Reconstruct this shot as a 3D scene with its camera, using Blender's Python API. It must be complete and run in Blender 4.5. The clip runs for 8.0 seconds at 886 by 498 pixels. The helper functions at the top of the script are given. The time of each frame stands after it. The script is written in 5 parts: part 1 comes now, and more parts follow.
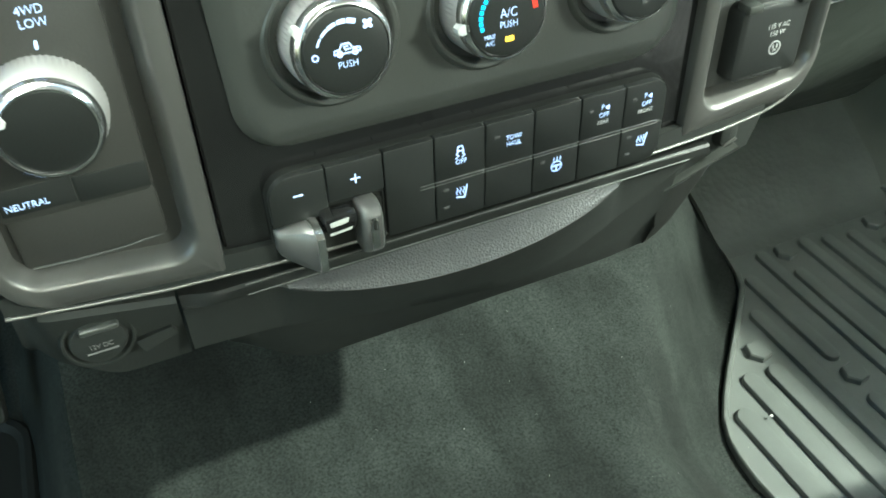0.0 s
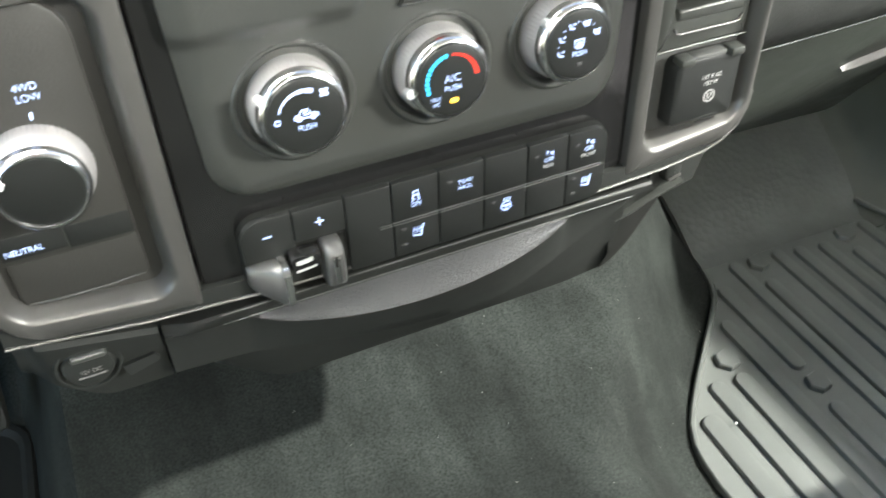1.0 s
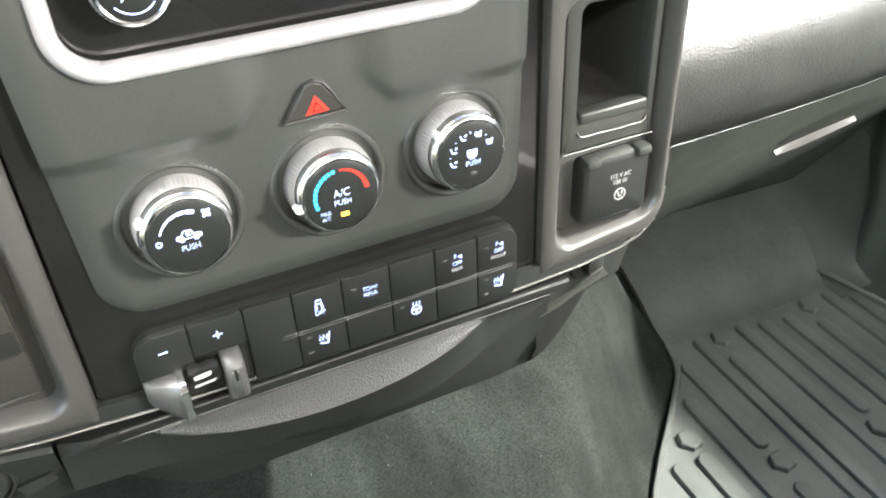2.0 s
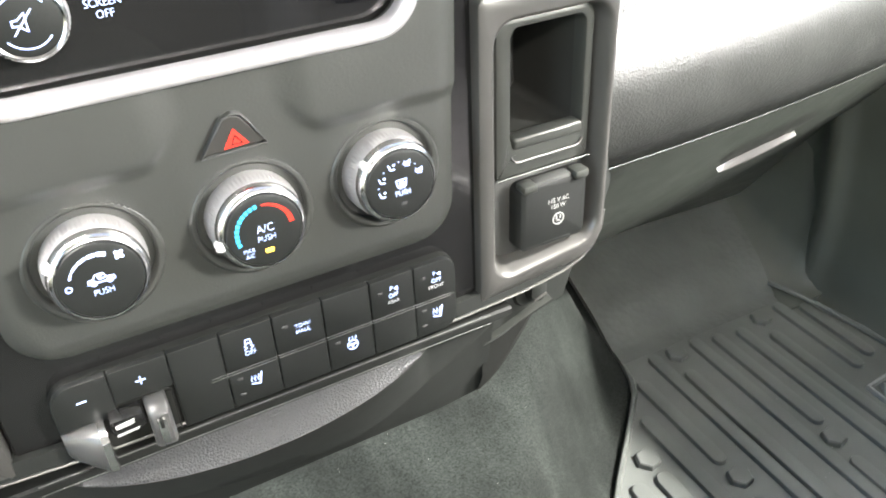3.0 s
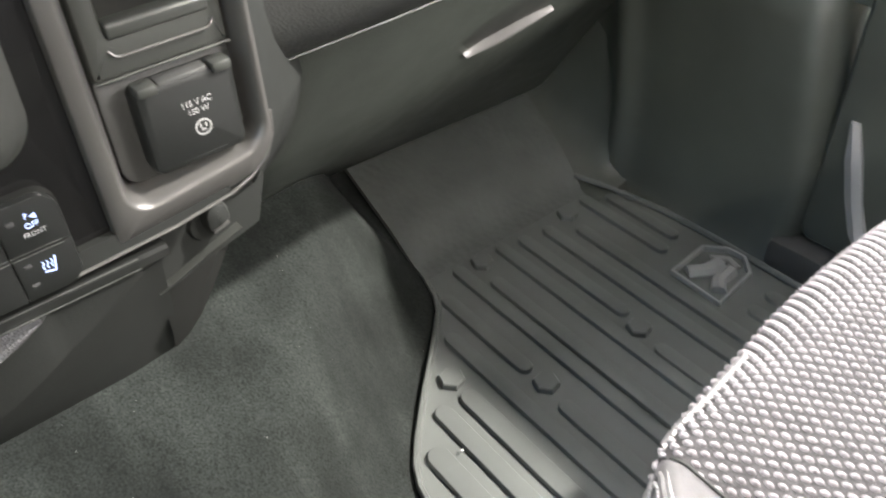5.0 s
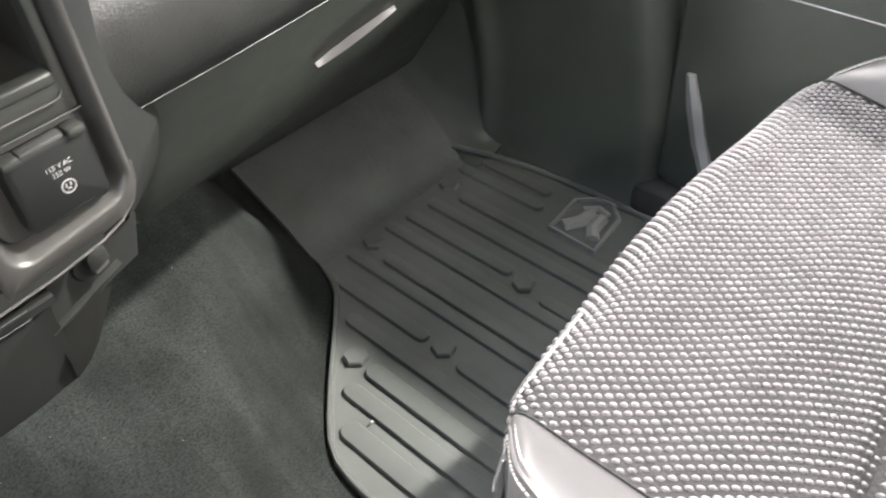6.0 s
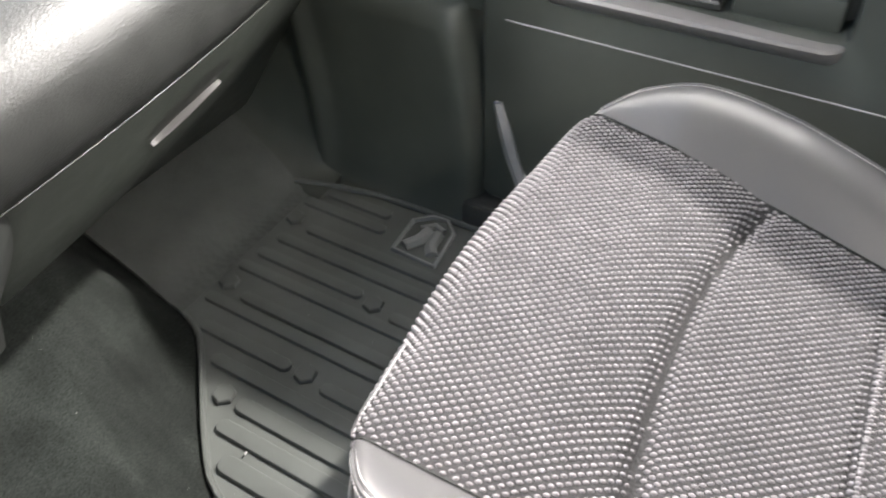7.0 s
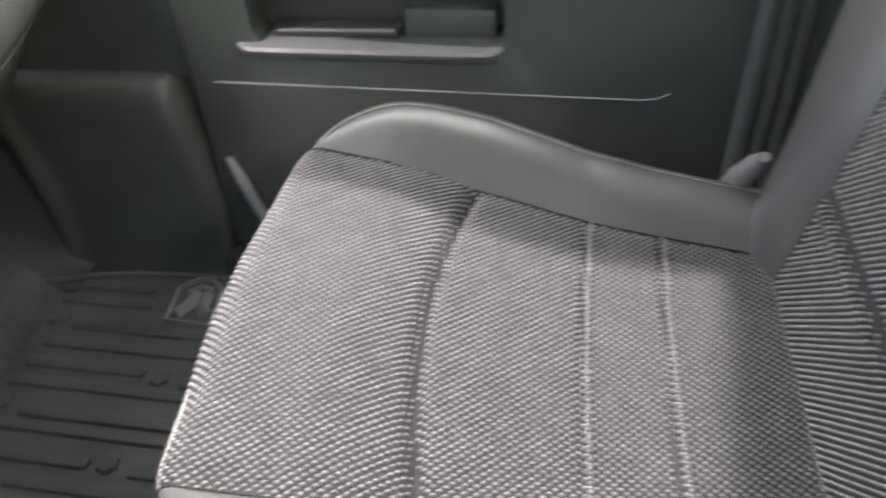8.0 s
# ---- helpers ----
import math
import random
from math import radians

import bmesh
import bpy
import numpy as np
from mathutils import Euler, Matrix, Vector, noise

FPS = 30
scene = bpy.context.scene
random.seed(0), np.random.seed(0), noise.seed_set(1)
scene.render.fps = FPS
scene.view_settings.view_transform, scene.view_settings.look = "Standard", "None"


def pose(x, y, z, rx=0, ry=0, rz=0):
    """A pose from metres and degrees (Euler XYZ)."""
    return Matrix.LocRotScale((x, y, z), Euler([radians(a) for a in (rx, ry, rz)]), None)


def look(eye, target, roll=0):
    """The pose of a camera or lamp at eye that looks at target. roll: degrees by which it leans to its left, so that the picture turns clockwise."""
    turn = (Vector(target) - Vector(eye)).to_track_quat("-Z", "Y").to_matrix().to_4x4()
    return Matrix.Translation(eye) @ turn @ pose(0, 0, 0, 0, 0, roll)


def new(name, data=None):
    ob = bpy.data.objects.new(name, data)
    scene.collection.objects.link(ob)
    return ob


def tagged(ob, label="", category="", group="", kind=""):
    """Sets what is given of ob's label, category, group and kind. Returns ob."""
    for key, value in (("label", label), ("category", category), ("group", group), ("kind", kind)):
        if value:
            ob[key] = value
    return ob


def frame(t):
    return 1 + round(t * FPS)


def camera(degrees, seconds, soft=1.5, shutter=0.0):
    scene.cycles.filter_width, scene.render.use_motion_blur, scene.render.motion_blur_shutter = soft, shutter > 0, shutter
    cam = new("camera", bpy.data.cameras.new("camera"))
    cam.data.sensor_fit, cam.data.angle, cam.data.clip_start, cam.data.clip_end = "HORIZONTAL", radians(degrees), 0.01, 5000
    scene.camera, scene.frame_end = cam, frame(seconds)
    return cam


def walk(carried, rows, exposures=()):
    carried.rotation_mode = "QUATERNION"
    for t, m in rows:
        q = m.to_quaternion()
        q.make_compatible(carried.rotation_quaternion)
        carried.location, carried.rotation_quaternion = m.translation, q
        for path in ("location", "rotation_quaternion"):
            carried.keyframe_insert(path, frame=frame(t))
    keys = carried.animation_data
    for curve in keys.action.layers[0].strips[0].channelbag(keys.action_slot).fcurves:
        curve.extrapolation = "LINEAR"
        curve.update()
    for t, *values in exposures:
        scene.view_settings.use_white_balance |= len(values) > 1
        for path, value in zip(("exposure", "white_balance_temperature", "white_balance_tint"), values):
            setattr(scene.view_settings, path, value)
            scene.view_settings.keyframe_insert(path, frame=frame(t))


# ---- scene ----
cam = camera(57.0, 8.0, soft=1.8, shutter=0.4)
PATH = [
    (0, (-0.161, -0.271, 0.661), (0.515, 1.149, -0.574), 1.0),
    (0.5, (-0.172, -0.286, 0.682), (0.504, 1.131, -0.557), 1.1),
    (1, (-0.148, -0.299, 0.703), (0.519, 1.118, -0.541), 1.0),
    (1.5, (-0.104, -0.311, 0.723), (0.557, 1.144, -0.479), 0.4),
    (1.7, (-0.101, -0.309, 0.722), (0.579, 1.173, -0.436), 0.1),
    (3, (-0.078, -0.3, 0.718), (0.728, 1.18, -0.359), -0.2),
    (3.5, (-0.074, -0.296, 0.715), (0.789, 1.164, -0.345), -0.1),
    (4, (-0.043, -0.28, 0.687), (0.87, 1.154, -0.367), 0.1),
    (4.5, (0.028, -0.28, 0.659), (0.996, 1.07, -0.455), 0.6),
    (5, (0.052, -0.292, 0.662), (1.056, 0.917, -0.576), -0.4),
    (6.3, (0.056, -0.356, 0.738), (1.205, 0.608, -0.586), -3.0),
    (6.5, (0.048, -0.369, 0.753), (1.23, 0.546, -0.575), -2.4),
    (7, (0.036, -0.393, 0.808), (1.32, 0.362, -0.527), -1.8),
    (7.5, (0.016, -0.4, 0.829), (1.397, 0.162, -0.504), -3.0),
    (8, (-0.022, -0.452, 0.852), (1.482, -0.172, -0.436), -4.2),
]
EXPOSURES = [(0.0, 2.87, 6650, -15), (0.5, 3.07, 6800, -2), (1.0, 3.17, 6850, 5), (1.5, 3.38, 6900, 7), (3.5, 3.62, 6900, 9), (4.0, 3.42, 6950, 9), (5.0, 2.95, 7000, 12), (6.5, 2.65, 6950, 12), (7.5, 2.30, 6950, 12), (8.0, 2.25, 6950, 11)]
walk(cam, [(t, look(eye, target, roll)) for t, eye, target, roll in PATH], EXPOSURES)

# ---------------------------------------------------------------- world and light
world = bpy.data.worlds.new("sky")
scene.world = world
world.use_nodes = True
wn = world.node_tree
sky = wn.nodes.new("ShaderNodeTexSky")
sky.sky_type, sky.sun_disc = "NISHITA", False
sky.sun_elevation, sky.sun_rotation = radians(37), radians(39)
wn.nodes["Background"].inputs["Strength"].default_value = 0.10
wn.links.new(sky.outputs[0], wn.nodes["Background"].inputs["Color"])
sun = new("sun", bpy.data.lights.new("sun", "SUN"))
sun.data.energy, sun.data.angle, sun.data.color = 0.5, radians(14), (1, 0.97, 0.93)
sun.matrix_world = look((0.63, 0.77, 0.76), (0, 0, 0))


def area_light(name, eye, target, w, h, watts, colour=(1, 1, 1)):
    """Area lamp: daylight that comes in by one window opening, and added fill."""
    lamp = new(name, bpy.data.lights.new(name, "AREA"))
    lamp.data.shape, lamp.data.size, lamp.data.size_y = "RECTANGLE", w, h
    lamp.data.energy, lamp.data.color = watts, colour
    lamp.matrix_world = look(eye, target)
    return lamp


windscreen = area_light("windscreen_daylight", (0.05, 0.30, 0.98), (0.08, 0.22, 0.5), 1.4, 0.42, 6.2)
windscreen.data.spread = radians(105)
area_light("driver_door_daylight", (-2.3, -0.45, 1.45), (0.5, -0.1, 0.1), 1.8, 1.2, 0.8)
area_light("passenger_window_daylight", (1.62, -0.80, 1.90), (0.42, -0.15, 0.1), 0.07, 0.06, 31.0)
area_light("passenger_opening_daylight", (0.93, -0.22, 1.02), (0.45, -0.10, 0.0), 0.70, 0.34, 1.5)
# two unseen fill lamps added at the rear to brighten the centre stack
area_light("rear_passenger_fill", (1.30, -1.35, 1.25), (0.3, 0.0, 0.2), 0.40, 0.30, 27.0)
area_light("rear_fill", (0, -1.70, 1.02), (0, 0.2, 0.5), 1.5, 0.36, 0.8)
# added fill light at the roof, out of view, to lift the ambient level
FILL_LAMP = (-0.12, -1.00)
dome = new("ceiling_fill_light", bpy.data.lights.new("ceiling_fill_light", "AREA"))
dome.data.shape, dome.data.size, dome.data.energy, dome.data.color = "DISK", 0.10, 2.0, (1.0, 0.97, 0.95)
dome.matrix_world = look((*FILL_LAMP, 1.222), (0.25, -0.25, 0.2))

# ---------------------------------------------------------------- materials


def pbr(name, col, rough, metal=0.0, grain=(0, 0), kind="NOISE", vary=0.12, vary_scale=9.0, coat=0.0, emit=0.0, rough_vary=0.035, spec=0.5, speck=0.0, brushed=0.0):
    m = bpy.data.materials.new(name)
    m.use_nodes = True
    nt = m.node_tree
    b = nt.nodes["Principled BSDF"]
    tc = nt.nodes.new("ShaderNodeTexCoord")

    def tex(scale, detail=4):
        n = nt.nodes.new("ShaderNodeTexNoise")
        n.inputs["Scale"].default_value, n.inputs["Detail"].default_value = scale, detail
        nt.links.new(tc.outputs["Object"], n.inputs["Vector"])
        return n
    big = tex(vary_scale)
    ramp = nt.nodes.new("ShaderNodeMapRange")
    ramp.inputs["From Min"].default_value, ramp.inputs["From Max"].default_value = 0.3, 0.7
    ramp.inputs["To Min"].default_value, ramp.inputs["To Max"].default_value = 1 - vary, 1 + vary
    nt.links.new(big.outputs["Fac"], ramp.inputs["Value"])
    value = ramp.outputs[0]
    if speck:
        fine = tex(480, 3)
        r2 = nt.nodes.new("ShaderNodeMapRange")
        r2.inputs["From Min"].default_value, r2.inputs["From Max"].default_value = 0.3, 0.7
        r2.inputs["To Min"].default_value, r2.inputs["To Max"].default_value = 1 - speck, 1 + speck
        nt.links.new(fine.outputs["Fac"], r2.inputs["Value"])
        mul = nt.nodes.new("ShaderNodeMath")
        mul.operation = "MULTIPLY"
        nt.links.new(value, mul.inputs[0])
        nt.links.new(r2.outputs[0], mul.inputs[1])
        value = mul.outputs[0]
    if brushed:
        # pile laid over in long soft strokes
        turn = nt.nodes.new("ShaderNodeMapping")
        turn.inputs["Rotation"].default_value = (0, 0, radians(32))
        turn.inputs["Scale"].default_value = (26, 5, 8)
        nt.links.new(tc.outputs["Object"], turn.inputs["Vector"])
        lay = nt.nodes.new("ShaderNodeTexNoise")
        lay.inputs["Scale"].default_value, lay.inputs["Detail"].default_value, lay.inputs["Distortion"].default_value = 1.0, 5, 0.6
        nt.links.new(turn.outputs[0], lay.inputs["Vector"])
        r3 = nt.nodes.new("ShaderNodeMapRange")
        r3.inputs["From Min"].default_value, r3.inputs["From Max"].default_value = 0.32, 0.68
        r3.inputs["To Min"].default_value, r3.inputs["To Max"].default_value = 1 - brushed, 1 + brushed
        nt.links.new(lay.outputs["Fac"], r3.inputs["Value"])
        mul2 = nt.nodes.new("ShaderNodeMath")
        mul2.operation = "MULTIPLY"
        nt.links.new(value, mul2.inputs[0])
        nt.links.new(r3.outputs[0], mul2.inputs[1])
        value = mul2.outputs[0]
    mix = nt.nodes.new("ShaderNodeVectorMath")
    mix.operation = "SCALE"
    mix.inputs[0].default_value = col
    nt.links.new(value, mix.inputs["Scale"])
    nt.links.new(mix.outputs[0], b.inputs["Base Color"])
    rr_ = nt.nodes.new("ShaderNodeMapRange")
    rr_.inputs["From Min"].default_value, rr_.inputs["From Max"].default_value = 0.3, 0.7
    rr_.inputs["To Min"].default_value, rr_.inputs["To Max"].default_value = max(0.02, rough - rough_vary), min(1, rough + rough_vary)
    mid = tex(vary_scale * 5)
    nt.links.new(mid.outputs["Fac"], rr_.inputs["Value"])
    nt.links.new(rr_.outputs[0], b.inputs["Roughness"])
    b.inputs["Metallic"].default_value = metal
    b.inputs["Coat Weight"].default_value = coat
    b.inputs["Specular IOR Level"].default_value = spec
    if emit:
        b.inputs["Emission Color"].default_value = (*col, 1)
        b.inputs["Emission Strength"].default_value = emit
    if grain[0]:
        if kind == "VORONOI":
            g = nt.nodes.new("ShaderNodeTexVoronoi")
            g.inputs["Scale"].default_value = grain[0]
            nt.links.new(tc.outputs["Object"], g.inputs["Vector"])
            out = g.outputs["Distance"]
        else:
            out = tex(grain[0], 6).outputs["Fac"]
        bump = nt.nodes.new("ShaderNodeBump")
        bump.inputs["Strength"].default_value, bump.inputs["Distance"].default_value = grain[1], 0.6 / grain[0]
        nt.links.new(out, bump.inputs["Height"])
        nt.links.new(bump.outputs[0], b.inputs["Normal"])
    return m


M_PLASTIC = pbr("matte_black_plastic", (0.0345, 0.0362, 0.0330), 0.40, grain=(700, 0.14), vary=0.16, spec=0.7)
M_PLASTIC_GREY = pbr("dark_grey_plastic", (0.045, 0.046, 0.044), 0.5, grain=(500, 0.2))
M_GLOSS = pbr("gloss_black_trim", (0.008, 0.008, 0.008), 0.14, rough_vary=0.02, coat=0.5)
M_BUTTON = pbr("soft_black_button", (0.0108, 0.0117, 0.0110), 0.42, grain=(900, 0.10), spec=0.4)
M_SATIN = pbr("satin_graphite_paint", (0.099, 0.0965, 0.0915), 0.36, metal=0.5, grain=(1500, 0.06))
M_SATIN_DARK = pbr("dark_graphite_paint", (0.055, 0.058, 0.053), 0.36, metal=0.4, grain=(1500, 0.05))
M_CHROME = pbr("bright_chrome", (0.82, 0.81, 0.81), 0.19, metal=1.0, rough_vary=0.0, vary=0.03)
M_SILVER = pbr("satin_silver_trim", (0.50, 0.485, 0.495), 0.34, metal=0.55, rough_vary=0.02, vary=0.05)
M_KNURL = pbr("grey_knob_rubber", (0.40, 0.39, 0.385), 0.38, metal=0.5)
M_PANEL = pbr("dark_selector_plastic", (0.026, 0.0255, 0.0232), 0.40, grain=(700, 0.14), vary=0.14)
M_LINER = pbr("soft_black_liner", (0.0418, 0.0427, 0.0399), 0.55, grain=(900, 0.1), spec=0.3)
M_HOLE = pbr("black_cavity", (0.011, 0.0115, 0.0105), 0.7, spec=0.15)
M_LEDGE = pbr("satin_black_ledge", (0.0115, 0.0122, 0.0114), 0.45, grain=(800, 0.08), spec=0.15)
M_LOWER = pbr("deep_black_plastic", (0.0165, 0.0178, 0.0165), 0.64, grain=(800, 0.14), spec=0.2)
M_ALLOY = pbr("satin_alloy_lever", (0.105, 0.104, 0.101), 0.34, metal=0.45, grain=(1800, 0.15))
M_PAD = pbr("black_grained_dash_skin", (0.024, 0.0252, 0.0238), 0.38, grain=(620, 0.22), kind="VORONOI", vary=0.18, vary_scale=40, spec=0.40)
M_LEATHER = pbr("grey_leatherette_pad", (0.023, 0.0235, 0.0245), 0.46, grain=(820, 0.45), kind="VORONOI", spec=0.4)
M_SEAT_LEATHER = pbr("charcoal_seat_leatherette", (0.070, 0.069, 0.070), 0.29, grain=(900, 0.10), kind="VORONOI", vary=0.06, rough_vary=0.0, spec=0.65)
M_CLOTH = pbr("dark_seat_weave", (0.019, 0.0182, 0.019), 0.8, grain=(330, 0.7), vary=0.15, vary_scale=30, spec=0.3)
M_KNOT = pbr("light_seat_yarn", (0.158, 0.150, 0.157), 0.42, grain=(1500, 0.3), vary=0.18, vary_scale=60, spec=0.5)
M_STITCH = pbr("pale_stitching", (0.37, 0.36, 0.355), 0.55)
M_CARPET = pbr("charcoal_carpet", (0.0154, 0.0180, 0.0161), 0.95, grain=(1500, 0.9), vary=0.34, vary_scale=12, speck=0.55, spec=0.2, brushed=0.30)
M_RUBBER = pbr("black_rubber", (0.092, 0.0985, 0.0925), 0.50, grain=(900, 0.25), vary=0.14, spec=0.45)
M_RUBBER_PALE = pbr("worn_grey_rubber", (0.23, 0.235, 0.23), 0.5, grain=(900, 0.2))
M_DOOR = pbr("black_door_plastic", (0.0530, 0.0595, 0.0515), 0.45, grain=(900, 0.25), kind="VORONOI")
M_KICK = pbr("black_kick_plastic", (0.0640, 0.0710, 0.0620), 0.46, grain=(800, 0.2))
# mat rubber with a pattern, coloured darker for the shade under the dash
M_TOE = pbr("patterned_shaded_rubber", (0.086, 0.093, 0.087), 0.52, grain=(95, 0.16), kind="VORONOI", vary=0.14, vary_scale=14, spec=0.4)
M_SHELF = pbr("grey_pull_plastic", (0.16, 0.155, 0.152), 0.40, grain=(700, 0.1))
M_STRIP = pbr("grey_weather_strip", (0.30, 0.30, 0.30), 0.45, grain=(600, 0.1))
M_HEAD = pbr("pale_headliner", (0.45, 0.45, 0.43), 0.9, grain=(500, 0.3))
M_ICON = pbr("backlit_white_mark", (0.46, 0.60, 1.0), 0.5, emit=0.13, vary=0.02)
M_WHITE = pbr("white_mark", (0.42, 0.42, 0.41), 0.5, vary=0.03)
M_RED = pbr("backlit_red_mark", (0.72, 0.030, 0.018), 0.4, emit=0.05, vary=0.04)
M_BLUE = pbr("backlit_blue_mark", (0.03, 0.42, 0.80), 0.4, emit=0.2, vary=0.04)
M_AMBER = pbr("backlit_amber_lamp", (1.0, 0.55, 0.05), 0.4, emit=0.45, vary=0.03)
M_LED = pbr("unlit_lamp_window", (0.06, 0.06, 0.06), 0.25)

# ---------------------------------------------------------------- mesh helpers


def thing(name, label, category, m=None, group="", kind=""):
    ob = tagged(new(name), label, category, group, kind)
    ob.empty_display_size = 0.02
    if m is not None:
        ob.matrix_basis = m
    return ob


def part(name, bm, material, parent=None, label="", smooth=True):
    me = bpy.data.meshes.new(name)
    bmesh.ops.recalc_face_normals(bm, faces=bm.faces[:])
    bm.to_mesh(me)
    bm.free()
    me.materials.append(material)
    if smooth:
        me.polygons.foreach_set("use_smooth", [True] * len(me.polygons))
        me.set_sharp_from_angle(angle=radians(38))
    ob = new(name, me)
    if parent is not None:
        ob.parent = parent
    return tagged(ob, label)


def rrect(cx, cy, w, h, r, n=5):
    """Rounded rectangle, counter-clockwise. r: one radius, or four (top right, top left, bottom left, bottom right)."""
    rs = r if isinstance(r, (tuple, list)) else (r,) * 4
    out = []
    for k, (sx, sy) in enumerate(((1, 1), (-1, 1), (-1, -1), (1, -1))):
        q = max(rs[k], 1e-5)
        for i in range(n + 1):
            a = radians(90 * k + 90 * i / n)
            out.append((cx + sx * (w / 2 - q) + q * math.cos(a), cy + sy * (h / 2 - q) + q * math.sin(a)))
    return out


def shrink(pts, b):
    """The outline moved inwards by b."""
    out = []
    n = len(pts)
    for i, p in enumerate(pts):
        a, c = Vector(pts[i - 1]), Vector(pts[(i + 1) % n])
        t = (c - a)
        if t.length < 1e-9:
            out.append(p)
            continue
        t.normalize()
        out.append((p[0] - t.y * b, p[1] + t.x * b))
    return out


def loft(rings, closed=True, cap0=False, cap1=False, bm=None):
    """Skin through rings of 3D points of one length."""
    bm = bm or bmesh.new()
    vs = [[bm.verts.new(p) for p in r] for r in rings]
    n = len(rings[0])
    for a, b in zip(vs, vs[1:]):
        for i in range(n if closed else n - 1):
            j = (i + 1) % n
            bm.faces.new((a[i], a[j], b[j], b[i]))
    if cap0:
        bm.faces.new(list(reversed(vs[0])))
    if cap1:
        bm.faces.new(vs[-1])
    return bm


def face_on(pts, d):
    """An outline (u, v) as 3D points that stand d proud of the dash's face."""
    return [(u, -d, v) for u, v in pts]


def plate(pts, d0, d1, bev=0.001, bm=None, crown=0.0):
    """A slab with the outline pts, from depth d0 out to d1, with a rounded front edge."""
    rings = [face_on(pts, d0), face_on(pts, d1 - bev), face_on(shrink(pts, bev * 0.3), d1 - bev * 0.3), face_on(shrink(pts, bev), d1)]
    if crown:
        rings.append(face_on(shrink(pts, bev + 0.004), d1 + crown))
    return loft(rings, True, True, True, bm)


def collar(outer, inner, d0, d1, bev=0.001, depth_in=None, bm=None):
    """A flat ring between two outlines of equal point count, with rounded edges."""
    di = d0 if depth_in is None else depth_in
    rings = [face_on(outer, d0), face_on(outer, d1 - bev), face_on(shrink(outer, bev), d1), face_on(shrink(inner, -bev), d1), face_on(inner, d1 - bev), face_on(inner, di)]
    return loft(rings, True, False, False, bm)


def lathe(profile, c=(0, 0), n=48, knurl=None, cap=True, bm=None):
    """Turned shape about the dash's outward normal: (radius, depth) pairs from the back to the front."""
    rings = []
    for r, d in profile:
        ring_ = []
        for i in range(n):
            a = 2 * math.pi * i / n
            q = r - (knurl[0] if knurl and knurl[1] <= d <= knurl[2] and i % 2 else 0)
            ring_.append((c[0] + q * math.cos(a), -d, c[1] + q * math.sin(a)))
        rings.append(ring_)
    return loft(rings, True, cap, cap, bm)


def bar(p0, p1, w, d0, d1, bm=None, n=3):
    """A small raised bar with round ends from p0 to p1."""
    a, b = Vector(p0), Vector(p1)
    ang = math.atan2(b.y - a.y, b.x - a.x)
    pts = []
    for c, s in ((b, -90), (a, 90)):
        for i in range(n + 1):
            q = ang + radians(s + 180 * i / n)
            pts.append((c.x + w / 2 * math.cos(q), c.y + w / 2 * math.sin(q)))
    return loft([face_on(pts, d0), face_on(pts, d1)], True, True, True, bm)


def stroke(points, w, d0, d1, bm=None):
    bm = bm or bmesh.new()
    for a, b in zip(points, points[1:]):
        bar(a, b, w, d0, d1, bm)
    return bm


def arc(c, r, a0, a1, n=12, ry=None):
    return [(c[0] + r * math.cos(radians(a0 + (a1 - a0) * i / n)), c[1] + (ry or r) * math.sin(radians(a0 + (a1 - a0) * i / n))) for i in range(n + 1)]


def tube(points, r, n=8, bm=None, close=False):
    """A round rod along 3D points."""
    bm = bm or bmesh.new()
    rings = []
    m = len(points)
    for i, p in enumerate(points):
        a, b = Vector(points[max(i - 1, 0)]), Vector(points[min(i + 1, m - 1)])
        t = (b - a).normalized()
        s = t.cross(Vector((0.13, 0.21, 1))).normalized()
        q = t.cross(s)
        rings.append([Vector(p) + r * (math.cos(2 * math.pi * k / n) * s + math.sin(2 * math.pi * k / n) * q) for k in range(n)])
    return loft(rings, True, True, True, bm)


def letters(text, size, c, d, parent, material, name="lettering", turn=0.0, label=""):
    """Raised lettering on the dash's face, centred at c."""
    cu = bpy.data.curves.new(name, "FONT")
    cu.body, cu.size, cu.align_x, cu.align_y, cu.extrude = text, size, "CENTER", "CENTER", 0.00015
    cu.space_line, cu.resolution_u, cu.offset = 1.0, 3, size * -0.012
    tmp = new("tmp", cu)
    bpy.context.view_layer.update()
    me = bpy.data.meshes.new_from_object(tmp.evaluated_get(bpy.context.evaluated_depsgraph_get()))
    bpy.data.objects.remove(tmp)
    me.name = name
    me.transform(Matrix.Translation((c[0], -d, c[1])) @ Matrix.Rotation(radians(-turn), 4, "Y") @ Matrix.Rotation(radians(90), 4, "X") @ Matrix.Diagonal((0.88, 1, 1, 1)))
    me.materials.clear()
    me.materials.append(material)
    ob = new(name, me)
    ob.parent = parent
    return tagged(ob, label)


def rbox(w, d, h, r=0.004, c=(0, 0, 0), seg=2):
    """A box with rounded edges, centred at c."""
    bm = bmesh.new()
    bmesh.ops.create_cube(bm, size=1)
    bmesh.ops.scale(bm, vec=(w, d, h), verts=bm.verts[:])
    bmesh.ops.bevel(bm, geom=bm.edges[:], offset=r, segments=seg, profile=0.5, affect="EDGES")
    bmesh.ops.translate(bm, vec=c, verts=bm.verts[:])
    return bm


def smooth01(x):
    x = min(1.0, max(0.0, x))
    return x * x * (3 - 2 * x)


def mix(a, b, t):
    return a + (b - a) * t


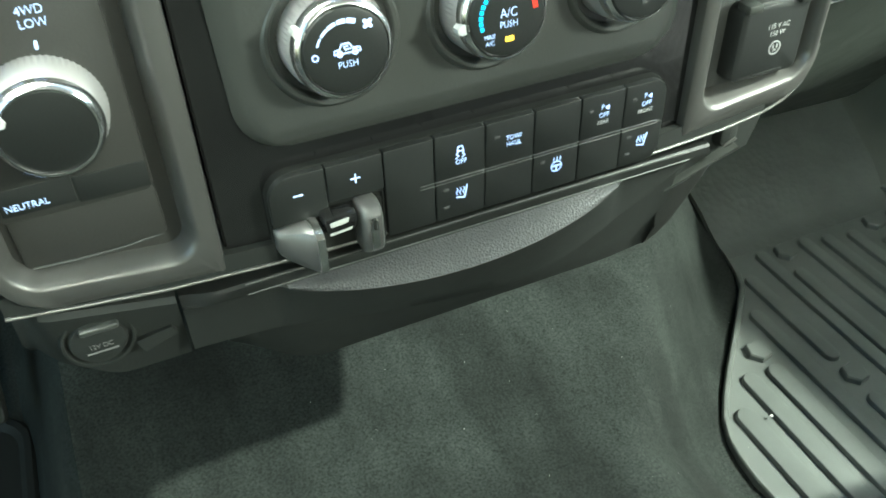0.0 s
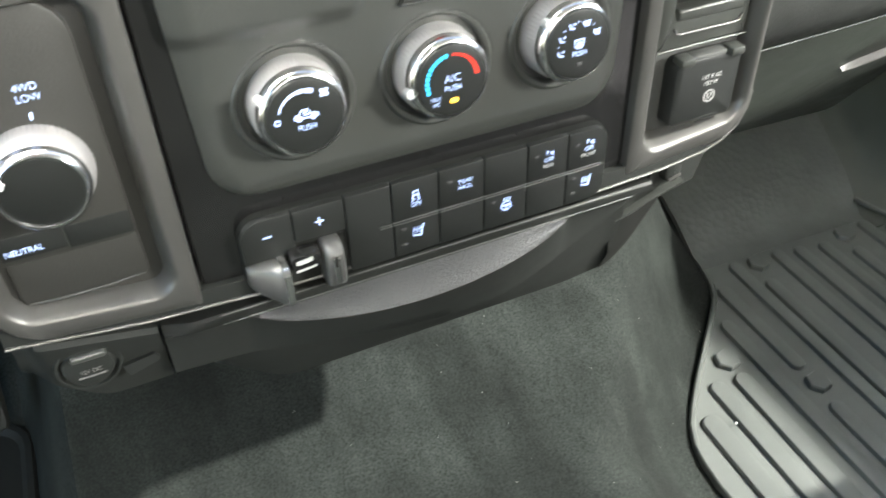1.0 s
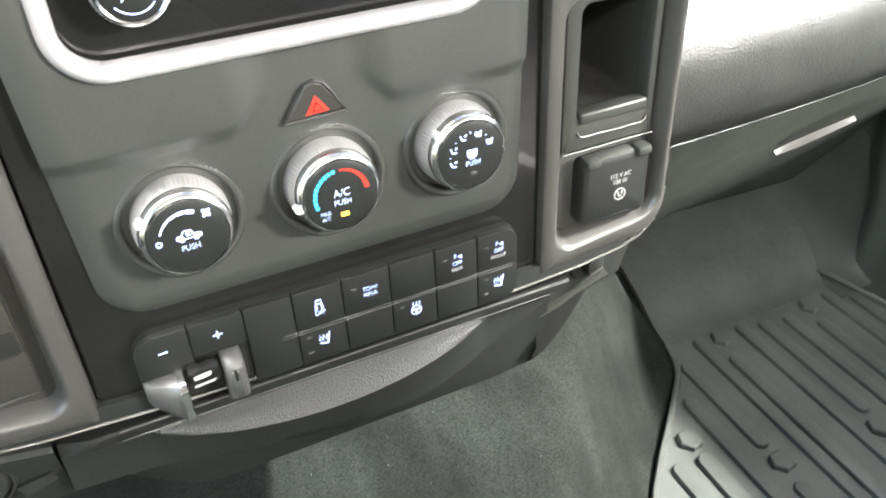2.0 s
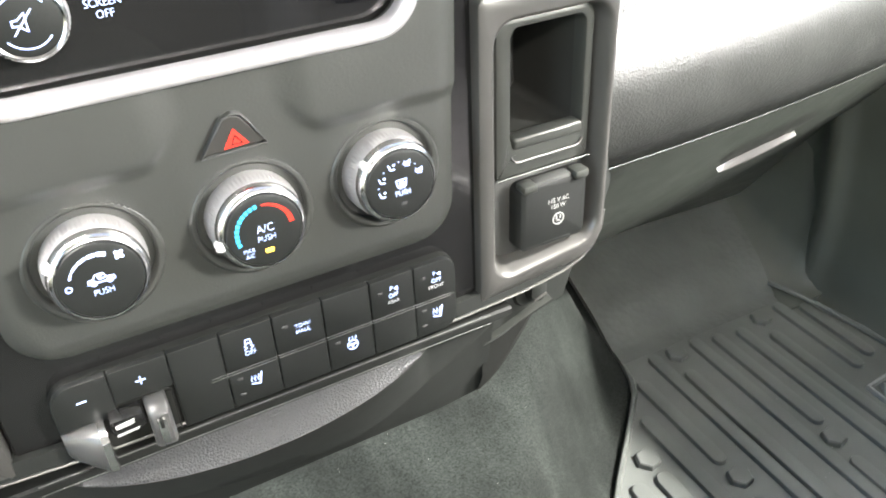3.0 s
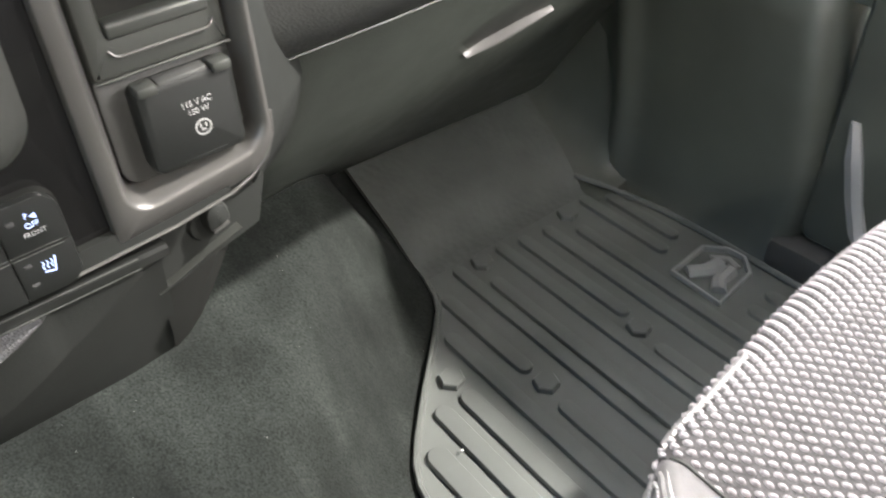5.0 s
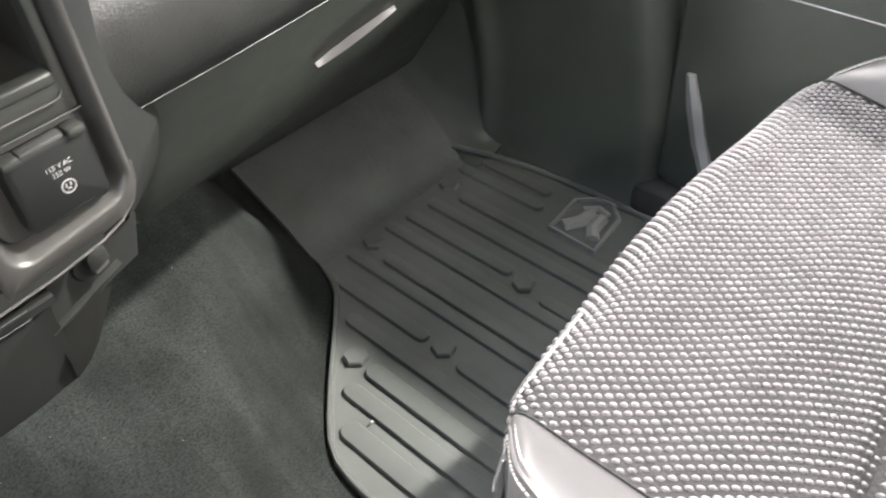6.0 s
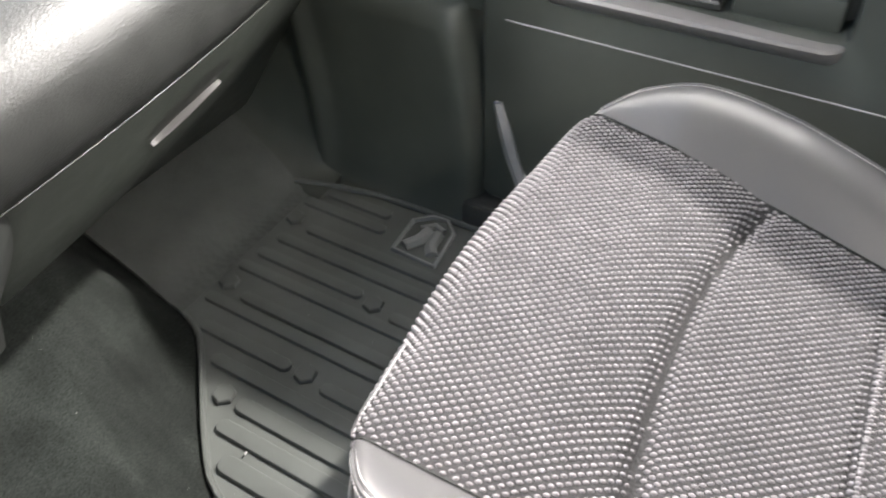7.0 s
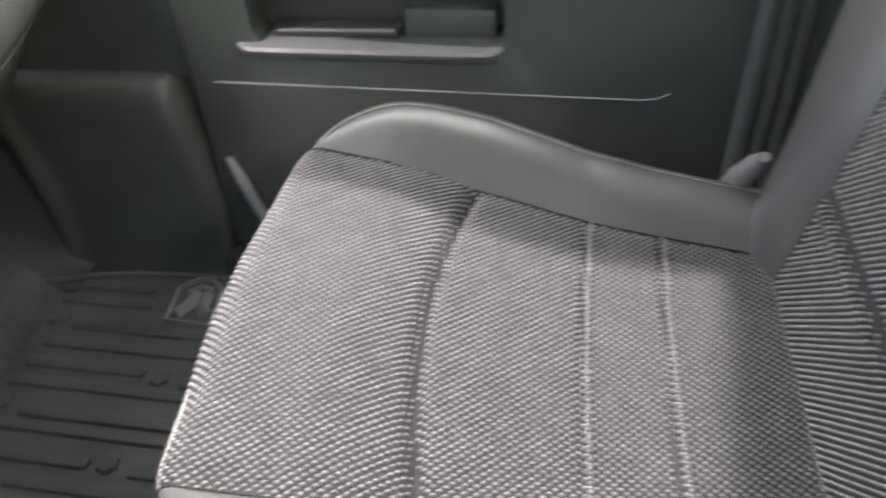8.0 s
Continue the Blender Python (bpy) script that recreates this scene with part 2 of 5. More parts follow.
# ---------------------------------------------------------------- the cab's shell
def carpet_height(x, y):
    """Floor pan with the transmission hump, which widens towards the firewall, and the toe board."""
    foot = 0.315 + 0.80 * min(max(y - 0.06, 0), 0.30)
    top = foot - 0.15
    hump = (0.115 + 0.22 * max(0, min(y - 0.10, 0.4))) * smooth01((foot - abs(x)) / (foot - top))
    toe = 0.42 * max(0, y - 0.345)
    if x < 0:
        hump = (0.115 + 0.22 * max(0, min(y - 0.10, 0.4))) * smooth01((0.318 + x) / 0.075)
    base = -0.010 if x < 0 else mix(-0.010, -0.0035, smooth01(x / 0.2))
    return max(base + toe, base + hump + 0.5 * toe)


def build_floor():
    nx, ny = 150, 150
    rings = []
    for j in range(ny + 1):
        y = mix(-1.75, 0.66, j / ny)
        rings.append([(mix(-0.93, 0.93, i / nx), y, carpet_height(mix(-0.93, 0.93, i / nx), y) + 0.0022 * noise.noise((40 * mix(-0.93, 0.93, i / nx), 40 * y, 0))) for i in range(nx + 1)])
    ob = part("floor", loft(rings, closed=False), M_CARPET)
    tagged(ob, "charcoal loop carpet over the floor and transmission hump", "carpet", kind="structure")
    under = part("ground", rbox(2.1, 2.8, 0.05, 0.01, (0, -0.55, -0.12)), M_PLASTIC)
    tagged(under, "black steel floor pan under the carpet", "floor", kind="structure")


def build_shell():
    def wall(name, bm, m, label):
        return tagged(part(name, bm, m), label, "wall", kind="structure")
    wall("wall_firewall", rbox(1.9, 0.04, 0.75, 0.008, (0, 0.69, 0.28)), M_CARPET, "dark carpeted firewall behind the dashboard")
    wall("wall_back", rbox(1.9, 0.05, 1.35, 0.01, (0, -1.78, 0.56)), M_PLASTIC_GREY, "grey trimmed rear wall of the cab")
    wall("ceiling", rbox(1.9, 1.75, 0.04, 0.012, (0, -0.95, 1.27)), M_HEAD, "pale woven headliner")
    wall("wall_driver_front", rbox(0.06, 0.55, 0.84, 0.02, (-0.95, 0.46, 0.36)), M_DOOR, "black plastic side wall ahead of the open driver door")
    wall("wall_driver_rear", rbox(0.06, 0.95, 1.30, 0.02, (-0.95, -1.32, 0.60)), M_DOOR, "black plastic side wall behind the open driver door")
    wall("baseboard", rbox(0.10, 1.1, 0.06, 0.012, (-0.94, -0.35, 0.02)), M_PLASTIC_GREY, "grey plastic driver door sill")
    for sx, nm in ((-1, "trim_left"), (1, "trim_right")):
        foot = [(0.945, 0.60), (1.08, 0.60), (1.08, 0.50), (0.945, 0.52)]
        head = [(0.88, -0.10), (1.00, -0.10), (1.00, -0.20), (0.88, -0.18)]
        bm = loft([[(sx * x, y, 0.72) for x, y in foot], [(sx * x, y, 1.27) for x, y in head]], True, True, True)
        wall(nm, bm, M_HEAD, "pale windscreen pillar trim")


def build_ceiling_fill_lamp():
    # invented housing for the added fill light; never in view
    root = thing("ceiling_fill_lamp", "small round unseen ceiling lamp, added to carry fill light", "lamp")
    def disc(r0, z0, r1, z1):
        return [[(FILL_LAMP[0] + r * math.cos(2 * math.pi * i / 32), FILL_LAMP[1] + r * math.sin(2 * math.pi * i / 32), z) for i in range(32)] for r, z in ((r0, z0), (r1, z1))]
    part("housing", loft(disc(0.075, 1.255, 0.068, 1.238), True, True, True), M_HEAD, root)
    part("lens", loft(disc(0.058, 1.240, 0.054, 1.232), True, True, True), M_ICON, root, "lit white lens")


build_floor()
build_shell()
build_ceiling_fill_lamp()

# ---------------------------------------------------------------- dashboard, centre stack
DASH = pose(0, 0.030, 0.53, 0, -2.5, 0)


def dash_thing(name, label, category, group=""):
    return thing(name, label, category, DASH, group)


def roll_under(v):
    """How far the lower end of the bezel curls back."""
    return 38.0 * min(0.0, v + 0.0935) ** 2


def build_stack():
    root = dash_thing("centre_stack", "black centre stack of the dashboard with satin graphite side columns", "dashboard")
    # body behind the trim
    part("housing", plate(rrect(-0.005, 0.02, 0.250, 0.262, 0.02), -0.20, -0.024, 0.004), M_PLASTIC, root)
    # gloss black surround
    heights = [0.146, 0.10, 0.0, -0.0935] + [mix(-0.0935, -0.1066, k / 8) for k in range(1, 9)]
    part("gloss_surround", loft([[(-0.1295, 0.022, v), (-0.1295, 0.005 + roll_under(v), v), (-0.1285, 0.004 + roll_under(v), v), (0.1215, 0.004 + roll_under(v), v), (0.1225, 0.005 + roll_under(v), v), (0.1225, 0.022, v)] for v in heights], closed=False), M_GLOSS, root, "piano black surround")

    # sculpted matte panel
    def crease(u):
        k = smooth01((abs(u + 0.001) - 0.018) / 0.022)
        return mix(0.046, 0.030, k)

    rings = []
    nv, nu = 170, 120

    def radio_depth(u, v):
        """How far a place lies inside the radio's rounded opening."""
        a, b = abs(u + 0.006) - 0.074, abs(v - 0.1235) - 0.032
        return 0.020 - (math.hypot(max(a, 0), max(b, 0)) + min(max(a, b), 0))

    for j in range(nv + 1):
        v = mix(-0.049, 0.187, j / nv)
        cut = 0.0
        if v < -0.027:
            q = (-0.027 - v) / 0.022
            cut = 0.022 * (1 - math.sqrt(max(0, 1 - q * q)))
        left, right = mix(-0.113, -0.1185, (v + 0.05) / 0.11) + cut, mix(0.107, 0.1105, (v + 0.05) / 0.11) - cut
        row = []
        for i in range(nu + 1):
            u = mix(left, right, i / nu)
            edge = min(u - left, right - u, v + 0.0492)
            d = 0.0015 * smooth01(edge / 0.004) - 0.003 * smooth01(1 - edge / 0.012) + 0.0034 * smooth01((v - crease(u)) / 0.009) * smooth01((abs(u + 0.001) - 0.018) / 0.020)
            for ku, kv in KNOBS:
                rr2 = math.hypot(u - ku, v - kv)
                d -= 0.0030 * smooth01((0.0284 - rr2) / 0.0022)
            d = mix(d, -0.0085, smooth01((radio_depth(u, v) - 0.0005) / 0.004))
            row.append((u, -d, v))
        rings.append([(left, 0.006, v)] + row + [(right, 0.006, v)])
    part("centre_panel", loft(rings, closed=False), M_PLASTIC, root, "matte black sculpted climate panel")

    # satin columns, each stepping down into an inner well
    for nm, c, w, outer_r in (("left_column", -0.1775, 0.093, (0.004, 0.012, 0.03, 0.004)), ("right_column", 0.165, 0.086, (0.012, 0.004, 0.004, 0.024))):
        outer = rrect(c, -0.0148, w, 0.1816, outer_r, 8)
        inner = rrect(c + (0.0022 if c > 0 else -0.001), -0.0130, w - (0.0150 if c > 0 else 0.019), 0.151, 0.012, 8)
        rings = [face_on(outer, -0.06), face_on(outer, 0.0010), face_on(shrink(outer, 0.0008), 0.0028), face_on(shrink(outer, 0.0024), 0.0035), face_on(shrink(inner, -0.0026), 0.0035), face_on(shrink(inner, -0.0014), 0.0031), face_on(shrink(inner, -0.0004), 0.0020), face_on(shrink(inner, 0.0006), 0.0), face_on(shrink(inner, 0.0022), -0.0045), face_on(shrink(inner, 0.0036), -0.0085), face_on(shrink(inner, 0.0042), -0.018)]
        bm = loft(rings, True)
        for q in bm.verts:
            # the lower end sweeps up towards the outside and rolls under
            far = max(0.0, (q.co.x - 0.122) / 0.086 if c > 0 else (-0.131 - q.co.x) / 0.093)
            low = q.co.z
            q.co.z += 0.0100 * far ** 2 * smooth01((-0.045 - low) / 0.04)
            q.co.y += roll_under(low)
        part(nm, bm, M_SATIN, root, "satin graphite column trim")
    # lower silver edge of the bezel
    edge = [(-0.223, -0.094), (-0.16, -0.1025), (-0.10, -0.1065), (0, -0.1085), (0.10, -0.1075), (0.15, -0.1052), (0.180, -0.1010), (0.1925, -0.0965), (0.2025, -0.0885), (0.2075, -0.0775), (0.2085, -0.066)]
    part("bezel_edge", tube([(u, -0.0015, v) for u, v in edge], 0.0009), M_SATIN, root, "thin satin bezel edge")
    part("bezel_skirt", loft([[(u, 0.03, v + 0.010), (u, 0.0, v + 0.010), (u, -0.0005, v), (u, 0.03, v - 0.002)] for u, v in edge[:7]], True, True, True), M_LOWER, root)
    return root


KNOBS = [(-0.0695, -0.0022), (0.001, -0.0020), (0.0690, 0.0008)]


def arc_piece(r, a0, a1, w, f, g, bm, n=3):
    """A flat piece of a ring, with square ends."""
    pts = [((r + w / 2) * math.cos(radians(mix(a0, a1, i / n))), (r + w / 2) * math.sin(radians(mix(a0, a1, i / n)))) for i in range(n + 1)]
    pts += [((r - w / 2) * math.cos(radians(mix(a1, a0, i / n))), (r - w / 2) * math.sin(radians(mix(a1, a0, i / n)))) for i in range(n + 1)]
    return loft([face_on(pts, f), face_on(pts, g)], True, True, True, bm)


def build_climate_knobs():
    labels = ("black climate knob with chrome ring and fan speed marks", "black climate knob with chrome ring and red and blue temperature arc", "black climate knob with chrome ring and air outlet marks")
    for k, (u, v) in enumerate(KNOBS):
        root = dash_thing("climate_knob", labels[k], "knob", "climate knobs")
        root.matrix_basis = DASH @ Matrix.Translation((u, 0.001, v)) @ Matrix.Rotation(radians(-4), 4, "X") @ Matrix.Diagonal((1, 0.78, 1, 1))
        part("trim_ring", lathe([(0.0306, -0.004), (0.0302, 0.0010), (0.0294, 0.0034), (0.0280, 0.0048), (0.0266, 0.0046), (0.0257, 0.0034), (0.0253, 0.0010), (0.0252, -0.006)], n=64, cap=False), M_PLASTIC, root, "dark raised trim ring")
        part("skirt", lathe([(0.0222, -0.004), (0.0220, 0.004), (0.0217, 0.010), (0.0209, 0.0165), (0.0203, 0.018)], n=132, knurl=(0.0004, 0.0, 0.017)), M_KNURL, root, "finely ribbed grey skirt")
        part("chrome_ring", lathe([(0.0206, 0.0165), (0.0208, 0.0195), (0.0203, 0.0225), (0.0190, 0.0248), (0.0181, 0.0252), (0.0177, 0.0245), (0.0176, 0.0228)], n=64, cap=False), M_CHROME, root, "polished chrome ring")
        part("cap", lathe([(0.0178, 0.018), (0.0177, 0.0247), (0.0171, 0.0258), (0.0158, 0.0263), (0.008, 0.0264), (0.001, 0.0264)], n=64), M_BUTTON, root, "soft black push cap")
        f, g = 0.0264, 0.0267
        # pointer on the skirt
        a = radians((150, 188, 142)[k])
        bm = bmesh.new()
        bar((0.0188 * math.cos(a), 0.0188 * math.sin(a)), (0.0209 * math.cos(a), 0.0209 * math.sin(a)), 0.0040, 0.0185, 0.0247, bm)
        part("pointer", bm, M_WHITE, root, "white pointer mark")
        cap = root
        if k == 0:
            letters("PUSH", 0.0040, (0, -0.0050), f, cap, M_ICON)
            pts = [(-0.0052, 0.0008), (-0.0050, 0.0024), (-0.0030, 0.0026), (-0.0018, 0.0046), (0.0012, 0.0046), (0.0024, 0.0026), (0.0054, 0.0022), (0.0056, 0.0008), (-0.0052, 0.0008)]
            pts = [(a, b - 0.0012) for a, b in pts]
            bm = stroke(pts, 0.0005, f, g)
            stroke(arc((-0.0030, -0.0004), 0.0011, 0, 360, 8), 0.0006, f, g, bm)
            stroke(arc((0.0033, -0.0004), 0.0011, 0, 360, 8), 0.0006, f, g, bm)
            stroke([(0.0016, 0.0012), (-0.0006, 0.0010), (-0.0010, 0.0022), (0.0006, 0.0024)], 0.0005, f, g, bm)
            part("truck_mark", bm, M_ICON, cap)
            bm = bmesh.new()
            for i in range(5):
                a0 = 160 - i * 19
                arc_piece(0.0122, a0, a0 - 16.5, mix(0.0008, 0.0019, i / 4), f, g, bm)
            part("fan_speed_arc", bm, M_ICON, cap)
            bm = stroke(arc((-0.0128, 0.0000), 0.0012, 0, 360, 10), 0.0005, f, g)
            part("off_mark", bm, M_ICON, cap)
            bm = bmesh.new()
            for q in range(4):
                w = radians(45 + 90 * q)
                bar((0.0095 + 0.0008 * math.cos(w), 0.0095 + 0.0008 * math.sin(w)), (0.0095 + 0.0016 * math.cos(w), 0.0095 + 0.0016 * math.sin(w)), 0.0016, f, g, bm)
            part("fan_mark", bm, M_ICON, cap)
        elif k == 1:
            letters("A/C", 0.0056, (0.0002, 0.0012), f, cap, M_ICON)
            letters("PUSH", 0.0041, (0.0002, -0.0036), f, cap, M_ICON)
            letters("MAX\nA/C", 0.0028, (-0.0088, -0.0090), f, cap, M_ICON)
            bm = bmesh.new()
            for i in range(10):
                a0 = 200 - i * 10.5
                arc_piece(0.0128, a0, a0 - 7.6, 0.0017, f, g, bm, 2)
            part("cold_arc", bm, M_BLUE, cap, "row of blue bars")
            bm = bmesh.new()
            for i in range(12):
                arc_piece(0.0128, 88 - i * 7, 88 - (i + 1) * 7 - (0.3 if i % 3 < 2 else -1.2), mix(0.0008, 0.0023, i / 11), f, g, bm, 1)
            part("hot_arc", bm, M_RED, cap, "widening red arc")
            bm = bmesh.new()
            plate(rrect(0.0004, -0.0098, 0.0040, 0.0021, 0.0005, 2), f - 0.001, g, 0.0001, bm)
            part("indicator_lamp", bm, M_AMBER, cap, "lit amber lamp")
        else:
            letters("PUSH", 0.0039, (0.0004, -0.0044), f, cap, M_ICON)
            bm = stroke([(-0.0022, -0.0008), (-0.0026, 0.0026), (0.0026, 0.0026), (0.0022, -0.0008), (-0.0022, -0.0008)], 0.0005, f, g)
            for q in (-1, 0, 1):
                stroke([(q * 0.0011, -0.0020), (q * 0.0011 + 0.0003, 0.0004), (q * 0.0011, 0.0016)], 0.0005, f, g, bm)
            part("defrost_mark", bm, M_ICON, cap)
            for a in (195, 156, 114, 70, 27):
                cx, cy = 0.0108 * math.cos(radians(a)), 0.0108 * math.sin(radians(a))
                bm = stroke([(cx - 0.0014, cy + 0.0012), (cx - 0.0006, cy - 0.0010), (cx + 0.0014, cy - 0.0012)], 0.0007, f, g)
                if a in (27, 70):
                    stroke(arc((cx, cy - 0.0012), 0.0020, 30, 150, 4), 0.0006, f, g, bm)
                    stroke([(cx - 0.0008, cy - 0.0012), (cx, cy + 0.0006), (cx + 0.0008, cy - 0.0010)], 0.0006, f, g, bm)
                bar((cx + 0.0012, cy + 0.0009), (cx + 0.0016, cy + 0.0011), 0.0010, f, g, bm)
                part("air_flow_mark", bm, M_ICON, cap)
            bm = bmesh.new()
            for a in (175, 135, 92, 48):
                bar((0.0118 * math.cos(radians(a)), 0.0118 * math.sin(radians(a))), (0.01185 * math.cos(radians(a)), 0.01185 * math.sin(radians(a))), 0.0007, f, g, bm)
            part("dot_marks", bm, M_ICON, cap)
            bm = plate(rrect(0.0004, -0.0100, 0.0030, 0.0018, 0.0003, 2), f - 0.001, g, 0.0001)
            part("indicator_lamp", bm, M_LED, cap, "unlit lamp window")


def build_hazard():
    root = dash_thing("hazard_button", "black triangular hazard button with a red warning triangle", "button")
    tri = [(-0.0168, 0.0328), (0.0132, 0.0334), (0.0070, 0.0450), (0.0034, 0.0498), (-0.0006, 0.0510), (-0.0052, 0.0496), (-0.0082, 0.0455)]
    part("button_frame", collar(tri, shrink(tri, 0.0011), -0.004, 0.0052, 0.0005), M_PLASTIC_GREY, root, "thin raised frame", False)
    part("button_face", plate(shrink(tri, 0.0014), -0.004, 0.0042, 0.0006), M_PANEL, root, "", False)
    o = [(-0.0064, 0.0352), (0.0050, 0.0357), (-0.0010, 0.0440)]
    part("warning_triangle", loft([face_on(o, 0.0038), face_on(o, 0.0045)], True, True, True), M_RED, root, "backlit red triangle")
    i = [(-0.0028, 0.0366), (0.0020, 0.0368), (-0.0008, 0.0408)]
    part("triangle_outline", stroke(i + i[:1], 0.0005, 0.0044, 0.0048), M_BUTTON, root, "thin dark inner triangle")


def icon_seat(u, v, d, parent):
    bm = stroke([(u - 0.0030, v - 0.0024), (u + 0.0012, v - 0.0034), (u + 0.0026, v + 0.0036)], 0.0007, d, d + 0.0003)
    for q in range(3):
        x = u - 0.0028 + q * 0.0018
        stroke([(x, v - 0.0010), (x - 0.0006, v + 0.0004), (x + 0.0004, v + 0.0016), (x, v + 0.0028)], 0.00042, d, d + 0.0003, bm)
    return part("heated_seat_mark", bm, M_ICON, parent)


def build_switch_bank():
    root = dash_thing("switch_bank", "black rounded switch bank with two rows of backlit buttons", "switch panel")
    part("bank_body", plate(rrect(-0.0015, -0.0848, 0.2135, 0.0505, (0.009, 0.012, 0.006, 0.010)), -0.02, 0.0008, 0.0015), M_HOLE, root)
    top, mid, low = -0.0598, -0.0850, -0.1085
    cols = (-0.1078, -0.0810, -0.0535, -0.0280, -0.0012, 0.0258, 0.0525, 0.0785, 0.1045)

    def key(u0, u1, v0, v1, radii=0.0008):
        root_ = part("button", plate(rrect((u0 + u1) / 2, (v0 + v1) / 2, u1 - u0 - 0.0004, v0 - v1 - 0.0005, radii), -0.010, 0.0040, 0.0007), M_BUTTON, root)
        return root_
    D = 0.0041
    for i, (a, b) in enumerate(zip(cols, cols[1:])):
        c = (a + b) / 2
        if i == 0:
            k = key(a, b, top, mid, (0.0008, 0.011, 0.0008, 0.0008))
            part("minus_mark", bar((c - 0.0020, -0.0705), (c + 0.0020, -0.0705), 0.0007, D, D + 0.0003), M_ICON, k)
        elif i == 1:
            k = key(a, b, top, -0.0795)
            bm = bar((c - 0.0021, -0.0695), (c + 0.0021, -0.0695), 0.0007, D, D + 0.0003)
            bar((c, -0.0716), (c, -0.0674), 0.0007, D, D + 0.0003, bm)
            part("plus_mark", bm, M_ICON, k)
        elif i == 2:
            key(a, b, top, low)
        else:
            k = key(a, b, top, mid, (0.009, 0.0008, 0.0008, 0.0008) if i == 7 else 0.0008)
            led = None
            if i in (4, 6, 7):
                led = plate(rrect(c - 0.0072, -0.0685, 0.0032, 0.0018, 0.0003, 2), D - 0.001, D + 0.0001, 0.0001)
                part("lamp_window", led, M_LED, k, "unlit lamp window")
            if i == 3:
                letters("OFF", 0.0039, (c + 0.0003, -0.0762), D, k, M_ICON)
                bm = stroke([(c - 0.0016, -0.0700), (c - 0.0012, -0.0676), (c + 0.0012, -0.0676), (c + 0.0016, -0.0700), (c - 0.0016, -0.0700)], 0.0005, D, D + 0.0003)
                stroke([(c - 0.0024, -0.0738), (c - 0.0008, -0.0726), (c - 0.0022, -0.0716), (c - 0.0012, -0.0706)], 0.00045, D, D + 0.0003, bm)
                stroke([(c + 0.0010, -0.0738), (c + 0.0024, -0.0726), (c + 0.0010, -0.0716), (c + 0.0018, -0.0706)], 0.00045, D, D + 0.0003, bm)
                part("skid_control_mark", bm, M_ICON, k)
            elif i == 4:
                letters("TOW/\nHAUL", 0.0036, (c + 0.0020, -0.0722), D, k, M_ICON)
            elif i in (6, 7):
                letters("P", 0.0040, (c - 0.0006, -0.0676), D, k, M_ICON)
                bm = stroke([(c + 0.0012, -0.0680), (c + 0.0030, -0.0672), (c + 0.0030, -0.0692), (c + 0.0012, -0.0680)], 0.0006, D, D + 0.0003)
                part("sensor_mark", bm, M_ICON, k)
                letters("OFF", 0.0039, (c + 0.0006, -0.0722), D, k, M_ICON)
                letters("REAR" if i == 6 else "FRONT", 0.0033, (c + 0.0004, -0.0763), D, k, M_WHITE)
            k = key(a, b, mid, low, (0.0008, 0.0008, 0.0008, 0.009) if i == 7 else 0.0008)
            if i in (3, 7):
                for q in (-0.0905, -0.1010):
                    part("lamp_window", plate(rrect(c - 0.0078, q, 0.0032, 0.0018, 0.0003, 2), D - 0.001, D + 0.0001, 0.0001), M_LED, k, "unlit lamp window")
                icon_seat(c + 0.0008, -0.0940, D, k)
            if i == 5:
                part("lamp_window", plate(rrect(c - 0.0078, -0.0905, 0.0032, 0.0018, 0.0003, 2), D - 0.001, D + 0.0001, 0.0001), M_LED, k, "unlit lamp window")
                bm = stroke(arc((c + 0.0005, -0.0950), 0.0030, 0, 360, 16), 0.0005, D, D + 0.0003)
                bar((c - 0.0022, -0.0946), (c + 0.0032, -0.0946), 0.0008, D, D + 0.0003, bm)
                bar((c + 0.0005, -0.0950), (c + 0.0005, -0.0977), 0.0008, D, D + 0.0003, bm)
                for q in (-0.0014, 0.0005, 0.0024):
                    bar((c + q, -0.0915), (c + q + 0.0004, -0.0896), 0.00045, D, D + 0.0003, bm)
                part("heated_wheel_mark", bm, M_ICON, k)
    # lighter lines that stand in for highlights along the gap between rows
    for v in (-0.0841, -0.0859):
        part("row_glint", tube([(u, -0.0048, v + 0.0006 * (u + 0.036) / 0.137) for u in (-0.036, 0.03, 0.1005)], 0.00022, 6), M_PLASTIC, root, "thin lighter line for the highlight on the button edges")
    # trailer brake paddles
    tr = dash_thing("trailer_brake_lever", "pair of silver trailer brake paddles in a black slot", "lever")
    part("slot", plate(rrect(-0.0800, -0.0960, 0.0500, 0.0255, 0.003), 0.0009, 0.0016, 0.0003), M_HOLE, tr, "black slot")
    part("slot_seam", tube([(-0.0555, -0.0042, -0.1075), (-0.0552, -0.0042, -0.0805), (-0.0565, -0.0042, -0.0792), (-0.0690, -0.0042, -0.0790)], 0.0004), M_HOLE, tr)

    def wedge(us, depths, tops, feet):
        rings = []
        for u, d, a, b in zip(us, depths, tops, feet):
            rings.append([(u, 0.0, a - 0.001), (u, -0.45 * d, a), (u, -0.80 * d, a - 0.0012), (u, -0.96 * d, a - 0.0040), (u, -d, mix(a, b, 0.45)), (u, -0.97 * d, mix(a, b, 0.80)), (u, -0.80 * d, b + 0.0008), (u, 0.0, b)])
        return loft(rings, True, True, True)
    bar_ = part("thumb_bar", rbox(0.0165, 0.012, 0.0100, 0.0028, (-0.0785, -0.0075, -0.0860)), M_GLOSS, tr, "glossy black thumb bar")
